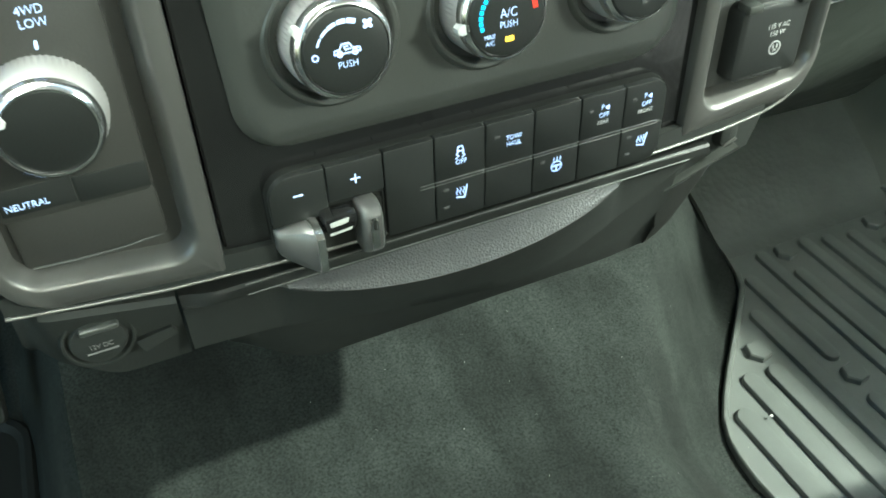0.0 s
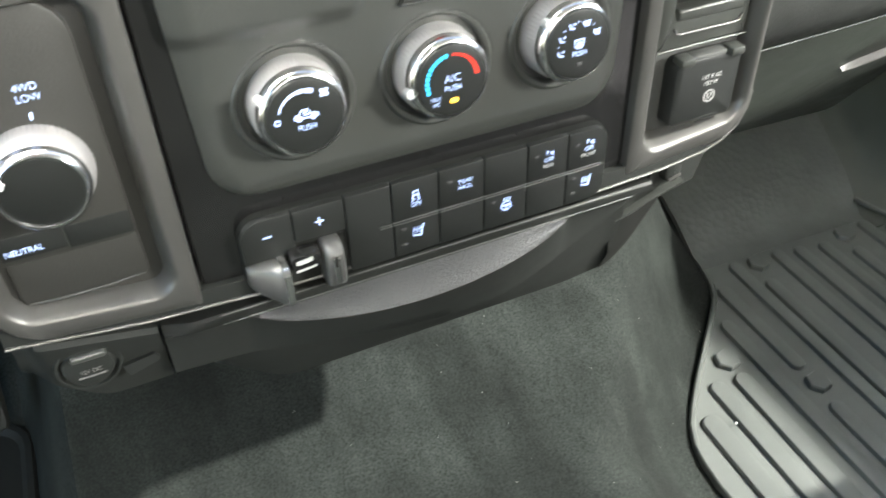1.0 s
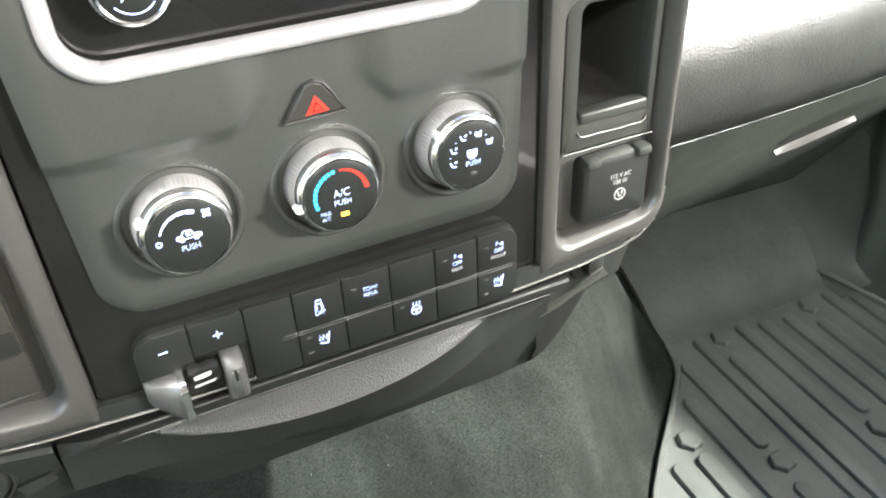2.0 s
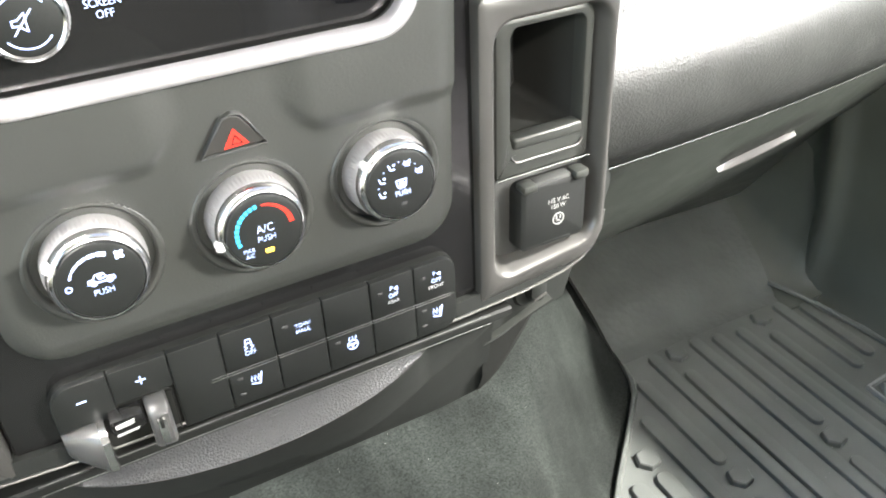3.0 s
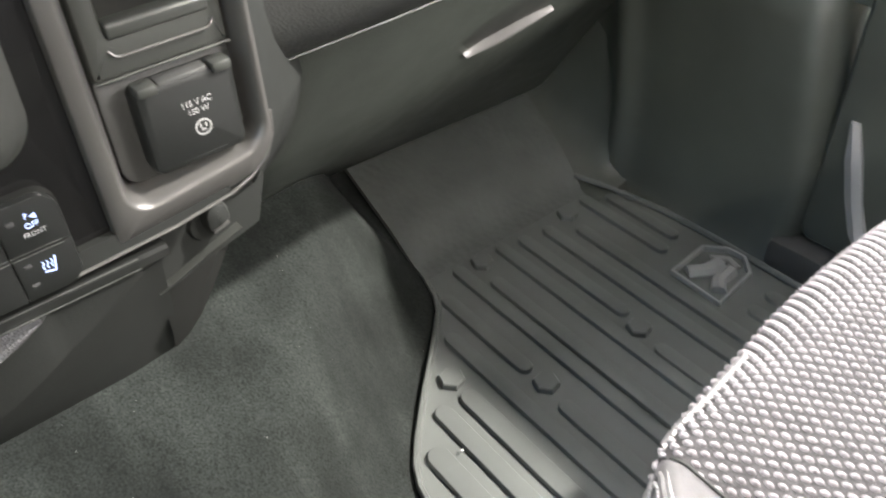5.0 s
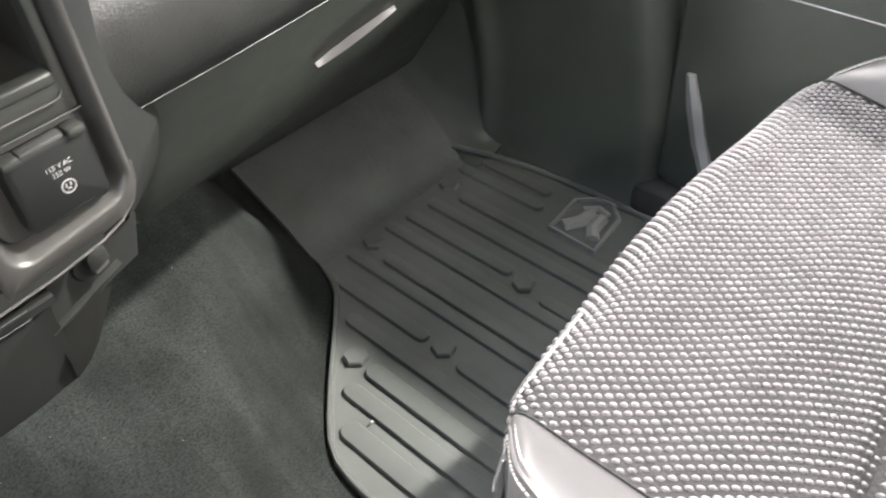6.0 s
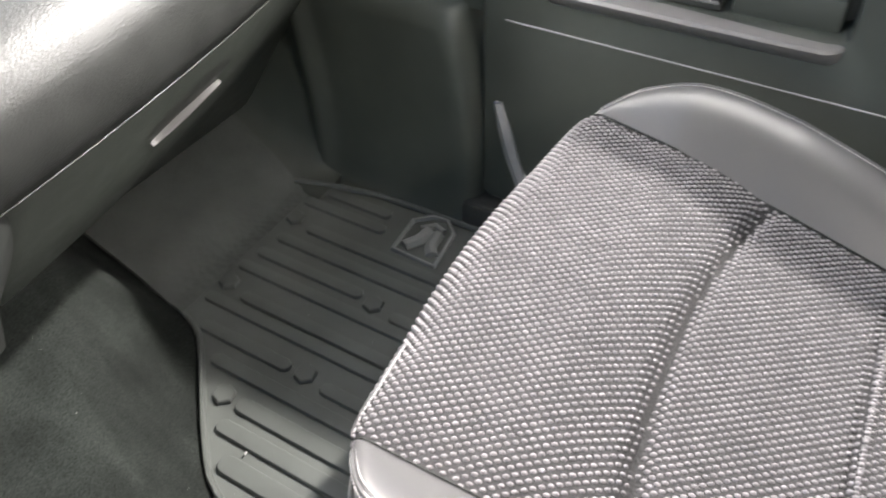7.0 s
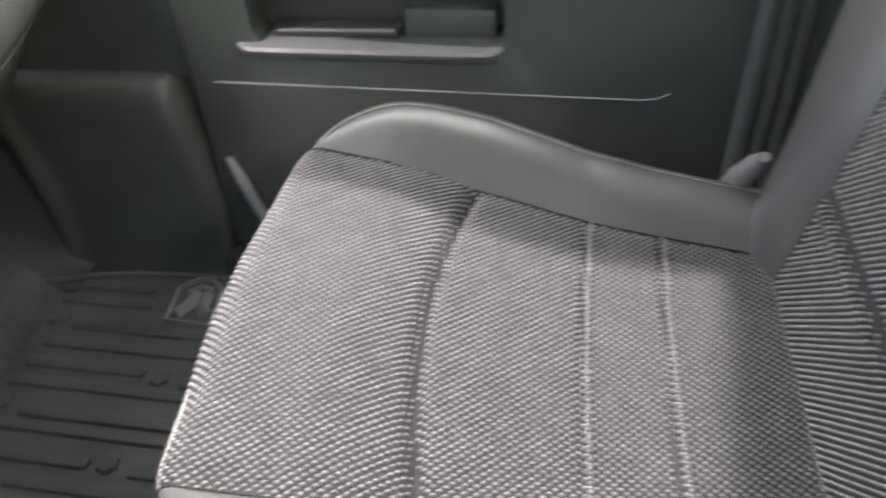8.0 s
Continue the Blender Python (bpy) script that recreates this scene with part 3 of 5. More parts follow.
    # window reflection and edge glint on the bar, drawn as white slivers
    part("thumb_bar_reflection", plate([(-0.0842, -0.0835), (-0.0752, -0.0826), (-0.0757, -0.0846), (-0.0780, -0.0852), (-0.0840, -0.0855)], 0.0132, 0.0138, 0.0001), M_WHITE, bar_, "white patch for the window reflected in the gloss")
    part("thumb_bar_glint", plate([(-0.0845, -0.0893), (-0.0735, -0.0880), (-0.0745, -0.0893), (-0.0845, -0.0903)], 0.0130, 0.0136, 0.0001), M_WHITE, bar_)
    lp = part("left_paddle", wedge((-0.1076, -0.1066, -0.1030, -0.0980, -0.0935, -0.0918, -0.0912), (0.0042, 0.0062, 0.0092, 0.0130, 0.0165, 0.0172, 0.0160), (-0.0868, -0.0864, -0.0858, -0.0851, -0.0846, -0.0844, -0.0850), (-0.0985, -0.1005, -0.1035, -0.1065, -0.1088, -0.1095, -0.1090)), M_ALLOY, tr, "grey alloy wedge paddle")
    part("paddle_grip", wedge((-0.0924, -0.0918, -0.0884, -0.0878), (0.0166, 0.0182, 0.0182, 0.0166), (-0.0846, -0.0838, -0.0838, -0.0846), (-0.1095, -0.1105, -0.1105, -0.1095)), M_CHROME, lp, "chrome grip edge")
    rp = part("right_paddle", wedge((-0.0692, -0.0684, -0.0668, -0.0604, -0.0592, -0.0586), (0.0130, 0.0152, 0.0164, 0.0164, 0.0150, 0.0125), (-0.0822, -0.0812, -0.0806, -0.0806, -0.0812, -0.0822), (-0.1072,) * 6), M_ALLOY, tr, "grey alloy upright paddle")
    part("paddle_grip", wedge((-0.0664, -0.0659, -0.0624, -0.0619), (0.0160, 0.0174, 0.0174, 0.0160), (-0.0836, -0.0828, -0.0828, -0.0836), (-0.1060, -0.1066, -0.1066, -0.1060)), M_CHROME, rp, "chrome grip edge")
    part("paddle_slot", plate(rrect(-0.0642, -0.0880, 0.0016, 0.0060, 0.0006, 2), 0.0164, 0.0178, 0.0001), M_HOLE, rp)


def build_radio():
    root = dash_thing("radio", "black radio with a silver trimmed surround and volume knob", "radio")
    def outline(grow):
        return rrect(-0.006, 0.1235, 0.188 + 2 * grow, 0.104 + 2 * grow, 0.020 + grow, 10)
    part("silver_surround", loft([face_on(outline(0.0 + 0.0041 * math.cos(radians(a))), 0.002 + 0.0070 * math.sin(radians(a))) for a in range(-20, 201, 20)], True), M_SILVER, root, "satin silver surround")
    part("radio_face", plate(outline(-0.0035), -0.03, -0.006, 0.001), M_PLASTIC, root, "matte black radio face")
    part("screen", plate(rrect(0.004, 0.1500, 0.120, 0.040, 0.002), -0.006, -0.0046, 0.0004), M_GLOSS, root, "dark glossy screen")
    part("screen_button_panel", plate([(-0.086, 0.088), (-0.045, 0.089), (-0.030, 0.0915), (-0.0265, 0.096), (-0.027, 0.108), (-0.086, 0.108)], -0.007, -0.0042, 0.0006), M_BUTTON, root)
    letters("SCREEN\nOFF", 0.0045, (-0.0380, 0.1005), -0.0041, root, M_ICON)
    part("button_row_edge", plate(rrect(-0.002, 0.1065, 0.032, 0.0032, 0.0008, 2), -0.006, -0.003, 0.0006), M_SILVER, root, "silver button edge")
    part("tuning_knob", lathe([(0.0135, -0.008), (0.0135, 0.002), (0.0120, 0.0045), (0.0100, 0.005), (0.001, 0.005)], (0.066, 0.100)), M_BUTTON, root, "black tuning knob")
    c = (-0.0662, 0.1040)
    knob = part("volume_knob", lathe([(0.0160, -0.008), (0.0157, 0.005), (0.0147, 0.0075)], c, n=90, knurl=(0.0004, -0.01, 0.005)), M_KNURL, root, "ribbed grey volume knob")
    part("knob_ring", lathe([(0.0148, 0.007), (0.0145, 0.0090), (0.0134, 0.0098), (0.0126, 0.0092)], c, cap=False), M_CHROME, knob)
    part("knob_cap", lathe([(0.0128, 0.005), (0.0127, 0.0088), (0.0116, 0.0092), (0.001, 0.0092)], c), M_BUTTON, knob)
    f, g = 0.0092, 0.0095
    bm = stroke(arc(c, 0.0096, 220, 320, 8), 0.0005, f, g)
    stroke(arc(c, 0.0096, 40, 140, 8), 0.0005, f, g, bm)
    stroke([(c[0] + a, c[1] + b) for a, b in ((-0.0042, -0.0010), (-0.0024, -0.0010), (0.0004, -0.0033), (0.0004, 0.0033), (-0.0024, 0.0010), (-0.0042, 0.0010), (-0.0042, -0.0010))], 0.0005, f, g, bm)
    stroke([(c[0] - 0.0044, c[1] - 0.0042), (c[0] + 0.0030, c[1] + 0.0042)], 0.0005, f, g, bm)
    part("volume_mark", bm, M_ICON, knob)


def build_selector():
    root = dash_thing("drive_selector", "round drive selector knob with chrome ring on a dark panel", "knob")
    panel = shrink(rrect(-0.1785, -0.0125, 0.075, 0.150, 0.012), 0.002)
    part("well", plate(panel, -0.03, -0.0078, 0.001), M_PANEL, root)
    face = [(u, v) for u, v in rrect(-0.181, 0.005, 0.060, 0.116, (0.018, 0.010, 0.004, 0.004))]
    part("panel_face", plate(face, -0.014, -0.003, 0.0015), M_PANEL, root, "matte black selector panel")
    c = (-0.1800, -0.0090)
    part("skirt", lathe([(0.0222, -0.010), (0.0220, -0.002), (0.0214, 0.004), (0.0200, 0.009), (0.0192, 0.0105)], c, n=120, knurl=(0.0005, -0.01, 0.0085)), M_KNURL, root, "ribbed grey skirt")
    part("chrome_ring", lathe([(0.0193, 0.009), (0.0194, 0.0118), (0.0186, 0.0142), (0.0172, 0.0156), (0.0163, 0.0156), (0.0160, 0.0146)], c, n=64, cap=False), M_CHROME, root, "polished chrome ring")
    part("cap", lathe([(0.0162, 0.010), (0.0161, 0.0149), (0.015, 0.0153), (0.001, 0.0154)], c, n=64), M_BUTTON, root, "plain black cap")
    a = radians(150)
    bm = bar((c[0] + 0.0160 * math.cos(a), c[1] + 0.0160 * math.sin(a)), (c[0] + 0.0190 * math.cos(a), c[1] + 0.0190 * math.sin(a)), 0.0040, 0.011, 0.0168)
    part("pointer", bm, M_WHITE, root, "white pointer")
    d = -0.0029
    letters("4WD\nLOW", 0.0047, (-0.1740, 0.0262), d, root, M_ICON)
    letters("4WD\nLOCK", 0.0047, (-0.1920, 0.0247), d, root, M_ICON)
    letters("2WD", 0.0047, (-0.2070, 0.0152), d, root, M_ICON)
    for p0, p1 in (((-0.1755, 0.0150), (-0.1753, 0.0172)), ((-0.1890, 0.0140), (-0.1901, 0.0162)), ((-0.2000, 0.0070), (-0.2020, 0.0086))):
        part("position_mark", bar(p0, p1, 0.0012, d - 0.0003, d + 0.0003), M_ICON, root)
    k = part("neutral_button", plate(rrect(-0.1945, -0.0435, 0.0282, 0.0124, 0.001), -0.014, -0.0026, 0.0006), M_BUTTON, root)
    letters("NEUTRAL", 0.0043, (-0.1985, -0.0458), -0.0025, k, M_ICON)
    part("blank_button", plate(rrect(-0.1660, -0.0446, 0.0282, 0.0124, 0.001), -0.014, -0.0026, 0.0006), M_BUTTON, root)
    part("lower_tray", plate(rrect(-0.1800, -0.0650, 0.058, 0.028, 0.004), -0.016, -0.0060, 0.001), M_PANEL, root)
    part("tray_edge", tube([(-0.2060, 0.0062, -0.0780), (-0.1900, 0.0058, -0.0790), (-0.1700, 0.0058, -0.0792), (-0.1530, 0.0066, -0.0780)], 0.0006), M_PLASTIC_GREY, root)


def build_bin_and_outlet():
    root = dash_thing("storage_bin", "open upright storage bin in the graphite dash column", "bin")
    inner = shrink(rrect(0.168, -0.0105, 0.066, 0.148, 0.012), 0.004)
    rim_i = rrect(0.1690, 0.0225, 0.0455, 0.0650, 0.005, 8)
    plate_o = rrect(0.1672, 0.0165, 0.0625, 0.0905, (0.009, 0.009, 0.002, 0.002), 8)
    rings = [face_on(plate_o, -0.016), face_on(plate_o, -0.0070), face_on(shrink(plate_o, 0.0012), -0.0048), face_on(shrink(plate_o, 0.0030), -0.0042), face_on(shrink(rim_i, -0.0024), -0.0040), face_on(shrink(rim_i, -0.0010), -0.0046), face_on(rim_i, -0.0066), face_on(rim_i, -0.014)]
    part("rim", loft(rings, True), M_SATIN_DARK, root, "rounded graphite surround of the opening")
    part("liner_sleeve", loft([face_on(shrink(rim_i, -0.0002), -0.0135), face_on(shrink(rim_i, -0.002), -0.078)], True), M_LINER, root, "black rubber side walls")
    part("liner", plate(rrect(0.1675, 0.0235, 0.0520, 0.0680, 0.005), -0.085, -0.075, 0.001), M_LINER, root, "black rubber liner")
    part("lip", rbox(0.0450, 0.010, 0.0070, 0.0018, (0.1690, 0.0070, -0.0080), 3), M_SATIN_DARK, root, "raised front lip")
    part("groove", tube([(0.1455, 0.0036, -0.0160), (0.1475, 0.0030, -0.0185), (0.1500, 0.0028, -0.0192), (0.1880, 0.0028, -0.0192), (0.1905, 0.0030, -0.0185), (0.1925, 0.0036, -0.0160)], 0.0007), M_SATIN, root, "thin raised line")
    out = dash_thing("power_outlet", "black hinged power outlet cover set in the dash column", "outlet")
    part("recess", plate(rrect(0.1680, -0.0560, 0.0630, 0.0540, (0.002, 0.002, 0.009, 0.009)), -0.03, -0.0095, 0.0012), M_PLASTIC_GREY, out, "dark grey recess")
    part("seam_bead", tube([(0.1370, 0.0040, -0.0285), (0.17, 0.0038, -0.0283), (0.1985, 0.0040, -0.0285)], 0.0007), M_SATIN_DARK, out)
    door = part("cover", plate(rrect(0.1715, -0.0560, 0.0465, 0.0430, 0.0050, 6), -0.014, 0.0022, 0.0034), M_BUTTON, out, "black flip cover")
    for u in (0.1540, 0.1890):
        part("hinge", rbox(0.0095, 0.010, 0.0052, 0.0016, (u, 0.0005, -0.0348)), M_SATIN_DARK, door)
    part("hinge_bar", rbox(0.024, 0.008, 0.0036, 0.0012, (0.1715, 0.003, -0.0352)), M_PLASTIC_GREY, door)
    letters("115 V AC\n150 W", 0.0042, (0.1740, -0.0498), 0.00225, door, M_WHITE)
    bm = stroke(arc((0.1745, -0.0605), 0.0037, 0, 360, 20), 0.0008, 0.0022, 0.0025)
    for q in (-0.0013, 0.0013):
        bar((0.1745 + q, -0.0605), (0.1745 + q, -0.0588), 0.0008, 0.0022, 0.0025, bm)
    stroke(arc((0.1745, -0.0622), 0.0008, 0, 180, 4), 0.0006, 0.0022, 0.0025, bm)
    part("socket_mark", bm, M_WHITE, door)
    part("finger_grip", bar((0.163, -0.0745), (0.183, -0.0745), 0.0012, 0.0018, 0.0026), M_BUTTON, door)


def build_lower_panel():
    root = dash_thing("lower_dash_panel", "black lower dash panel with a grey leatherette grip pad", "panel")
    us = [-0.155 + 0.297 * i / 80 for i in range(81)]

    def ledge(u):
        w = max(0.0, 1 - ((u + 0.014) / 0.097) ** 2)
        return 0.004 + 0.016 * math.sqrt(w) * (w ** 0.25), -0.117 - 0.0125 * w ** 0.8

    def base(u):
        return mix(-0.150, -0.173, smooth01((u + 0.155) / 0.18)) if u < 0.03 else mix(-0.173, -0.118, ((u - 0.03) / 0.106) ** 1.5)

    top, pad, low = [], [], []
    for u in us:
        d, v = ledge(u)
        b = min(base(u), v - 0.004)
        roll = smooth01((0.142 - u) / 0.02)
        vb = min(b - 0.004, mix(-0.172, -0.213, smooth01((u + 0.155) / 0.07)) + 0.003 * smooth01((u - 0.105) / 0.037))
        lead = smooth01((u + 0.157) / 0.020)
        roll = min(roll, mix(0.3, 1.0, lead))
        low.append([(u, 0.03, -0.1115), (u, mix(0.003, -0.002, lead), -0.1115), (u, mix(0.002, -0.0035, lead), -0.1128), (u, mix(0.0005, -0.0042, lead), -0.1165)]
                   + [(u, -d * roll + 0.0, v - 0.0002), (u, -d * roll + 0.0012, v - 0.003), (u, mix(-d * roll, 0.0, 0.35), mix(v, b, 0.45)), (u, mix(-d * roll, 0.0, 0.75), mix(v, b, 0.8)), (u, 0.014, b), (u, 0.024, mix(b, vb, 0.55)), (u, 0.036, vb), (u, 0.060, vb - 0.006), (u, 0.20, vb - 0.012)])
        pad.append([(u, -0.0046 - 0.0004, -0.1172)] + [(u, -mix(0.0046, d, q) - 0.0016 * math.sin(math.pi * q), mix(-0.1172, v, q)) for q in (0.15, 0.35, 0.55, 0.75, 0.92, 1.0)])
    part("ledge", loft([r[:5] for r in low], closed=False), M_LEDGE, root, "narrow satin black ledge")
    part("panel_body", loft([r[4:] for r in low], closed=False), M_LOWER, root)
    k0 = next(i for i, u in enumerate(us) if u > -0.109)
    k1 = max(i for i, u in enumerate(us) if u < 0.081)
    part("grip_pad", loft(pad[k0:k1 + 1], closed=False), M_LEATHER, root, "grey grained leatherette grip pad")
    for v, d in ((-0.1118, 0.0032), (-0.1166, 0.0048)):
        part("ledge_line", tube([(u, -d, v) for u in us[8:-1:4]], 0.00034, 6), M_SATIN_DARK, root, "thin raised edge line")
    # driver's end with the lighter socket
    end = dash_thing("socket_panel", "black dash end panel with a round capped twelve volt socket", "outlet")
    rings = []
    for i in range(21):
        u = mix(-0.226, -0.1565, i / 20)
        k = smooth01((u + 0.226) / 0.016)
        t_, b_ = mix(-0.094, -0.108, i / 20), mix(-0.128, -0.152, smooth01(i / 12))
        rings.append([(u, 0.10, t_), (u, mix(0.02, -0.001, k), t_), (u, mix(0.02, -0.0025, k), t_ - 0.003), (u, mix(0.02, 0.004, k), mix(t_, b_, 0.6)), (u, 0.008 + 0.012 * (1 - k), b_), (u, 0.03, b_ - 0.012), (u, 0.15, b_ - 0.016)])
    part("panel_body", loft(rings, closed=False, cap0=False), M_LOWER, end)
    cap = part("socket_cap", lathe([(0.0128, -0.012), (0.0127, -0.0005), (0.0118, 0.0012), (0.0095, 0.0018), (0.001, 0.0020)], (-0.1930, -0.1205)), M_LOWER, end, "round black cap")
    part("cap_tab", rbox(0.017, 0.005, 0.0030, 0.0014, (-0.1910, -0.0022, -0.1118)), M_PLASTIC, cap)
    part("socket_ring", lathe([(0.0166, -0.010), (0.0164, -0.0016), (0.0156, 0.0002), (0.0144, 0.0002), (0.0137, -0.0014), (0.0135, -0.010)], (-0.1930, -0.1205), cap=False), M_LOWER, end, "raised socket ring")
    letters("12V DC", 0.0036, (-0.1925, -0.1222), 0.0021, cap, M_SHELF)
    part("cap_line", bar((-0.1990, -0.1255), (-0.1860, -0.1255), 0.0007, 0.0014, 0.0023), M_SHELF, cap)
    part("socket_scoop", plate([(-0.178, -0.1280), (-0.1620, -0.1255), (-0.1600, -0.1285), (-0.1760, -0.1335)], -0.006, 0.0012, 0.001), M_LOWER, end)
    # hook under the right column
    hook = dash_thing("bag_hook", "round black folding bag hook under the dash column", "hook")
    part("backing", plate([(0.142, -0.106), (0.2075, -0.094), (0.2075, -0.118), (0.200, -0.143), (0.172, -0.150), (0.146, -0.158), (0.130, -0.158)], -0.10, -0.026, 0.003), M_LOWER, hook)
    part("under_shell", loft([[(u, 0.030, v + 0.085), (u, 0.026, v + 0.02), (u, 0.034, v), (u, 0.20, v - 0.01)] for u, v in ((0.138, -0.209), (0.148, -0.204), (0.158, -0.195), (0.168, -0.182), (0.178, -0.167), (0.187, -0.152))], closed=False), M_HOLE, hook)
    part("disc", plate(rrect(0.1768, -0.1265, 0.0140, 0.0190, 0.0069, 10), -0.030, -0.0165, 0.0038), M_LOWER, hook, "rounded folding tab")
    part("rear_disc", lathe([(0.0105, -0.045), (0.0102, -0.026), (0.009, -0.0240), (0.001, -0.0240)], (0.1720, -0.1310), n=40), M_LOWER, hook)
    part("slot_bar", bar((0.1728, -0.1318), (0.1808, -0.1292), 0.0016, -0.018, -0.0155), M_SATIN, hook, "silver slot bar")
    part("lower_lip", loft([[(u, y, v), (u, y - 0.003, v - 0.001), (u, y - 0.002, v - k), (u, y + 0.012, v - k)] for u, y, v, k in ((0.1370, 0.024, -0.1560, 0.0035), (0.152, 0.023, -0.1510, 0.0035), (0.167, 0.023, -0.1455, 0.0018), (0.1890, 0.023, -0.1385, 0.0012))], True, True, True), M_SATIN_DARK, hook, "pale lower lip")


def build_vent():
    root = dash_thing("air_vent", "black air vent with a satin silver frame", "vent")
    o = rrect(0.1640, 0.1090, 0.0960, 0.0640, 0.010)
    part("vent_frame", collar(o, shrink(o, 0.0085), -0.03, 0.0040, 0.0022), M_SILVER, root, "satin silver vent frame")
    part("vent_back", plate(shrink(o, 0.004), -0.05, -0.028, 0.001), M_HOLE, root)
    for k in range(4):
        part("slat", rbox(0.078, 0.020, 0.0022, 0.0008, (0.1640, 0.014, 0.0905 + 0.0122 * k)), M_PLASTIC, root)


build_stack()
build_vent()
build_climate_knobs()
build_hazard()
build_switch_bank()
build_radio()
build_selector()
build_bin_and_outlet()
build_lower_panel()

# ---------------------------------------------------------------- dashboard, passenger side
def dash_y(x):
    """How far the passenger side of the dash lies ahead."""
    return 0.075 + 0.22 * max(0, x - 0.24) ** 2


def dash_rise(x):
    return math.tan(radians(2.5)) * x


def glove_foot(x):
    """Height of the glove box's lower edge, a little lower beside the stack."""
    return 0.302 - 0.014 * min(1.0, max(0.0, (0.70 - x) / 0.40))


def build_passenger_dash():
    root = thing("passenger_dash", "black grained dashboard pad above the passenger glove box", "dashboard")
    prof = [(0.012, 0.462), (-0.002, 0.466), (-0.012, 0.472), (-0.020, 0.488), (-0.024, 0.505), (-0.024, 0.525), (-0.017, 0.546), (0.000, 0.566), (0.030, 0.585), (0.09, 0.605), (0.20, 0.635), (0.50, 0.70)]
    rings = []
    for i in range(61):
        x = mix(0.206, 0.90, i / 60)
        rings.append([(x, dash_y(x) + a, b + dash_rise(x) - 0.004) for a, b in prof] + [(x, 0.60, 0.40), (x, dash_y(x) + 0.05, 0.455 + dash_rise(x))])
    part("upper_pad", loft(rings, True, True, True), M_PAD, root, "black grained soft pad")
    top = thing("dash_top", "black grained dash top below the windscreen", "dashboard")
    rings = []
    for i in range(41):
        x = mix(-0.90, 0.206, i / 40)
        y0 = 0.05
        rings.append([(x, y0 + a, b + dash_rise(x)) for a, b in ((0.0, 0.700), (0.005, 0.715), (0.03, 0.725), (0.15, 0.735), (0.50, 0.72), (0.55, 0.60), (0.05, 0.62))])
    part("top_skin", loft(rings, True, True, True), M_PAD, top)
    # glove box
    gb = thing("glove_box", "closed black glove box with a recessed pull latch", "glove box")

    def face(x, s, out=0.0):
        """A place on the sloping door: s from its top to its bottom."""
        y, z = mix(dash_y(x) + 0.006, dash_y(x) + 0.124, s), mix(0.4635, glove_foot(x), s) + dash_rise(x)
        return (x, y - 0.82 * out, z - 0.57 * out)

    rings = []
    for i in range(41):
        x = mix(0.2625, 0.80, i / 40)
        e = 0.006 if i in (0, 40) else 0.0
        rings.append([face(x, 0, -0.03), face(x, 0.0, -0.004 - e), face(x, 0.02, 0.001 - e), face(x, 0.3, 0.004 - e), face(x, 0.6, 0.004 - e), face(x, 0.95, 0.001 - e), face(x, 1.0, -0.006 - e), face(x, 1.0, -0.04)])
    door = part("door", loft(rings, True, True, True), M_DOOR, gb)
    # pull latch: dark sheet for the recess's shade, paddle with a bright upper face
    rings = []
    for i in range(25):
        t = i / 24
        x = mix(0.438, 0.546, t)
        w = 0.002 + 0.098 * math.sin(math.pi * mix(0.02, 0.98, t ** 0.8)) ** 1.5
        rings.append([face(x, 0.515 - w * 0.55, 0.0035), face(x, 0.515 - w * 0.15, 0.0070), face(x, 0.515 + w * 0.25, 0.0085), face(x, 0.515 + w * 0.5, 0.0045), face(x, 0.515 + w * 0.3, 0.0)])
    part("pull_latch", loft(rings, True, True, True), M_SHELF, gb, "grey pull latch")
    rings = []
    for i in range(21):
        t = i / 20
        x = mix(0.430, 0.556, t)
        w = 0.20 * math.sin(math.pi * mix(0.06, 0.94, t)) ** 0.6
        rings.append([face(x, 0.43 - w * 0.65, 0.0042), face(x, 0.43 - w * 0.3, 0.0046), face(x, 0.43, 0.0050), face(x, 0.43 + w * 0.3, 0.0044)])
    part("latch_shade", loft(rings, closed=False), M_PLASTIC, gb, "dark patch for the shade in the latch recess")
    # thin pale bead under the pad
    part("seam_bead", tube([(mix(0.236, 0.86, i / 30), dash_y(mix(0.236, 0.86, i / 30)) - 0.0088, 0.4645 + dash_rise(mix(0.236, 0.86, i / 30))) for i in range(31)], 0.0007), M_SATIN_DARK, root)
    # panel below and behind the glove box
    under = thing("under_dash_panel", "black closing panel beneath the glove box", "panel")
    rings = [[(x, dash_y(x) + 0.126, glove_foot(x) + 0.002 + dash_rise(x)), (x, dash_y(x) + 0.145, glove_foot(x) - 0.012 + dash_rise(x)), (x, 0.49, 0.080), (x, 0.62, 0.080), (x, 0.62, 0.40), (x, dash_y(x) + 0.12, 0.40)] for x in (0.15, 0.30, 0.40, 0.50, 0.60, 0.70, 0.90)]
    part("panel_body", loft(rings, True, True, True), M_KICK, under)
    left = thing("column_side", "black side of the centre stack beside the glove box", "panel")
    rings = [[(0.2085, y, z) for y, z in ((0.030, 0.462), (0.034, 0.45), (0.05, 0.425), (0.09, 0.38), (0.16, 0.36), (0.16, 0.66), (0.040, 0.66))], [(0.2600, y, z) for y, z in ((0.080, 0.458), (0.084, 0.448), (0.095, 0.425), (0.12, 0.39), (0.16, 0.36), (0.16, 0.50), (0.10, 0.50))]]
    part("side_panel", loft(rings, True, True, True), M_LOWER, left)


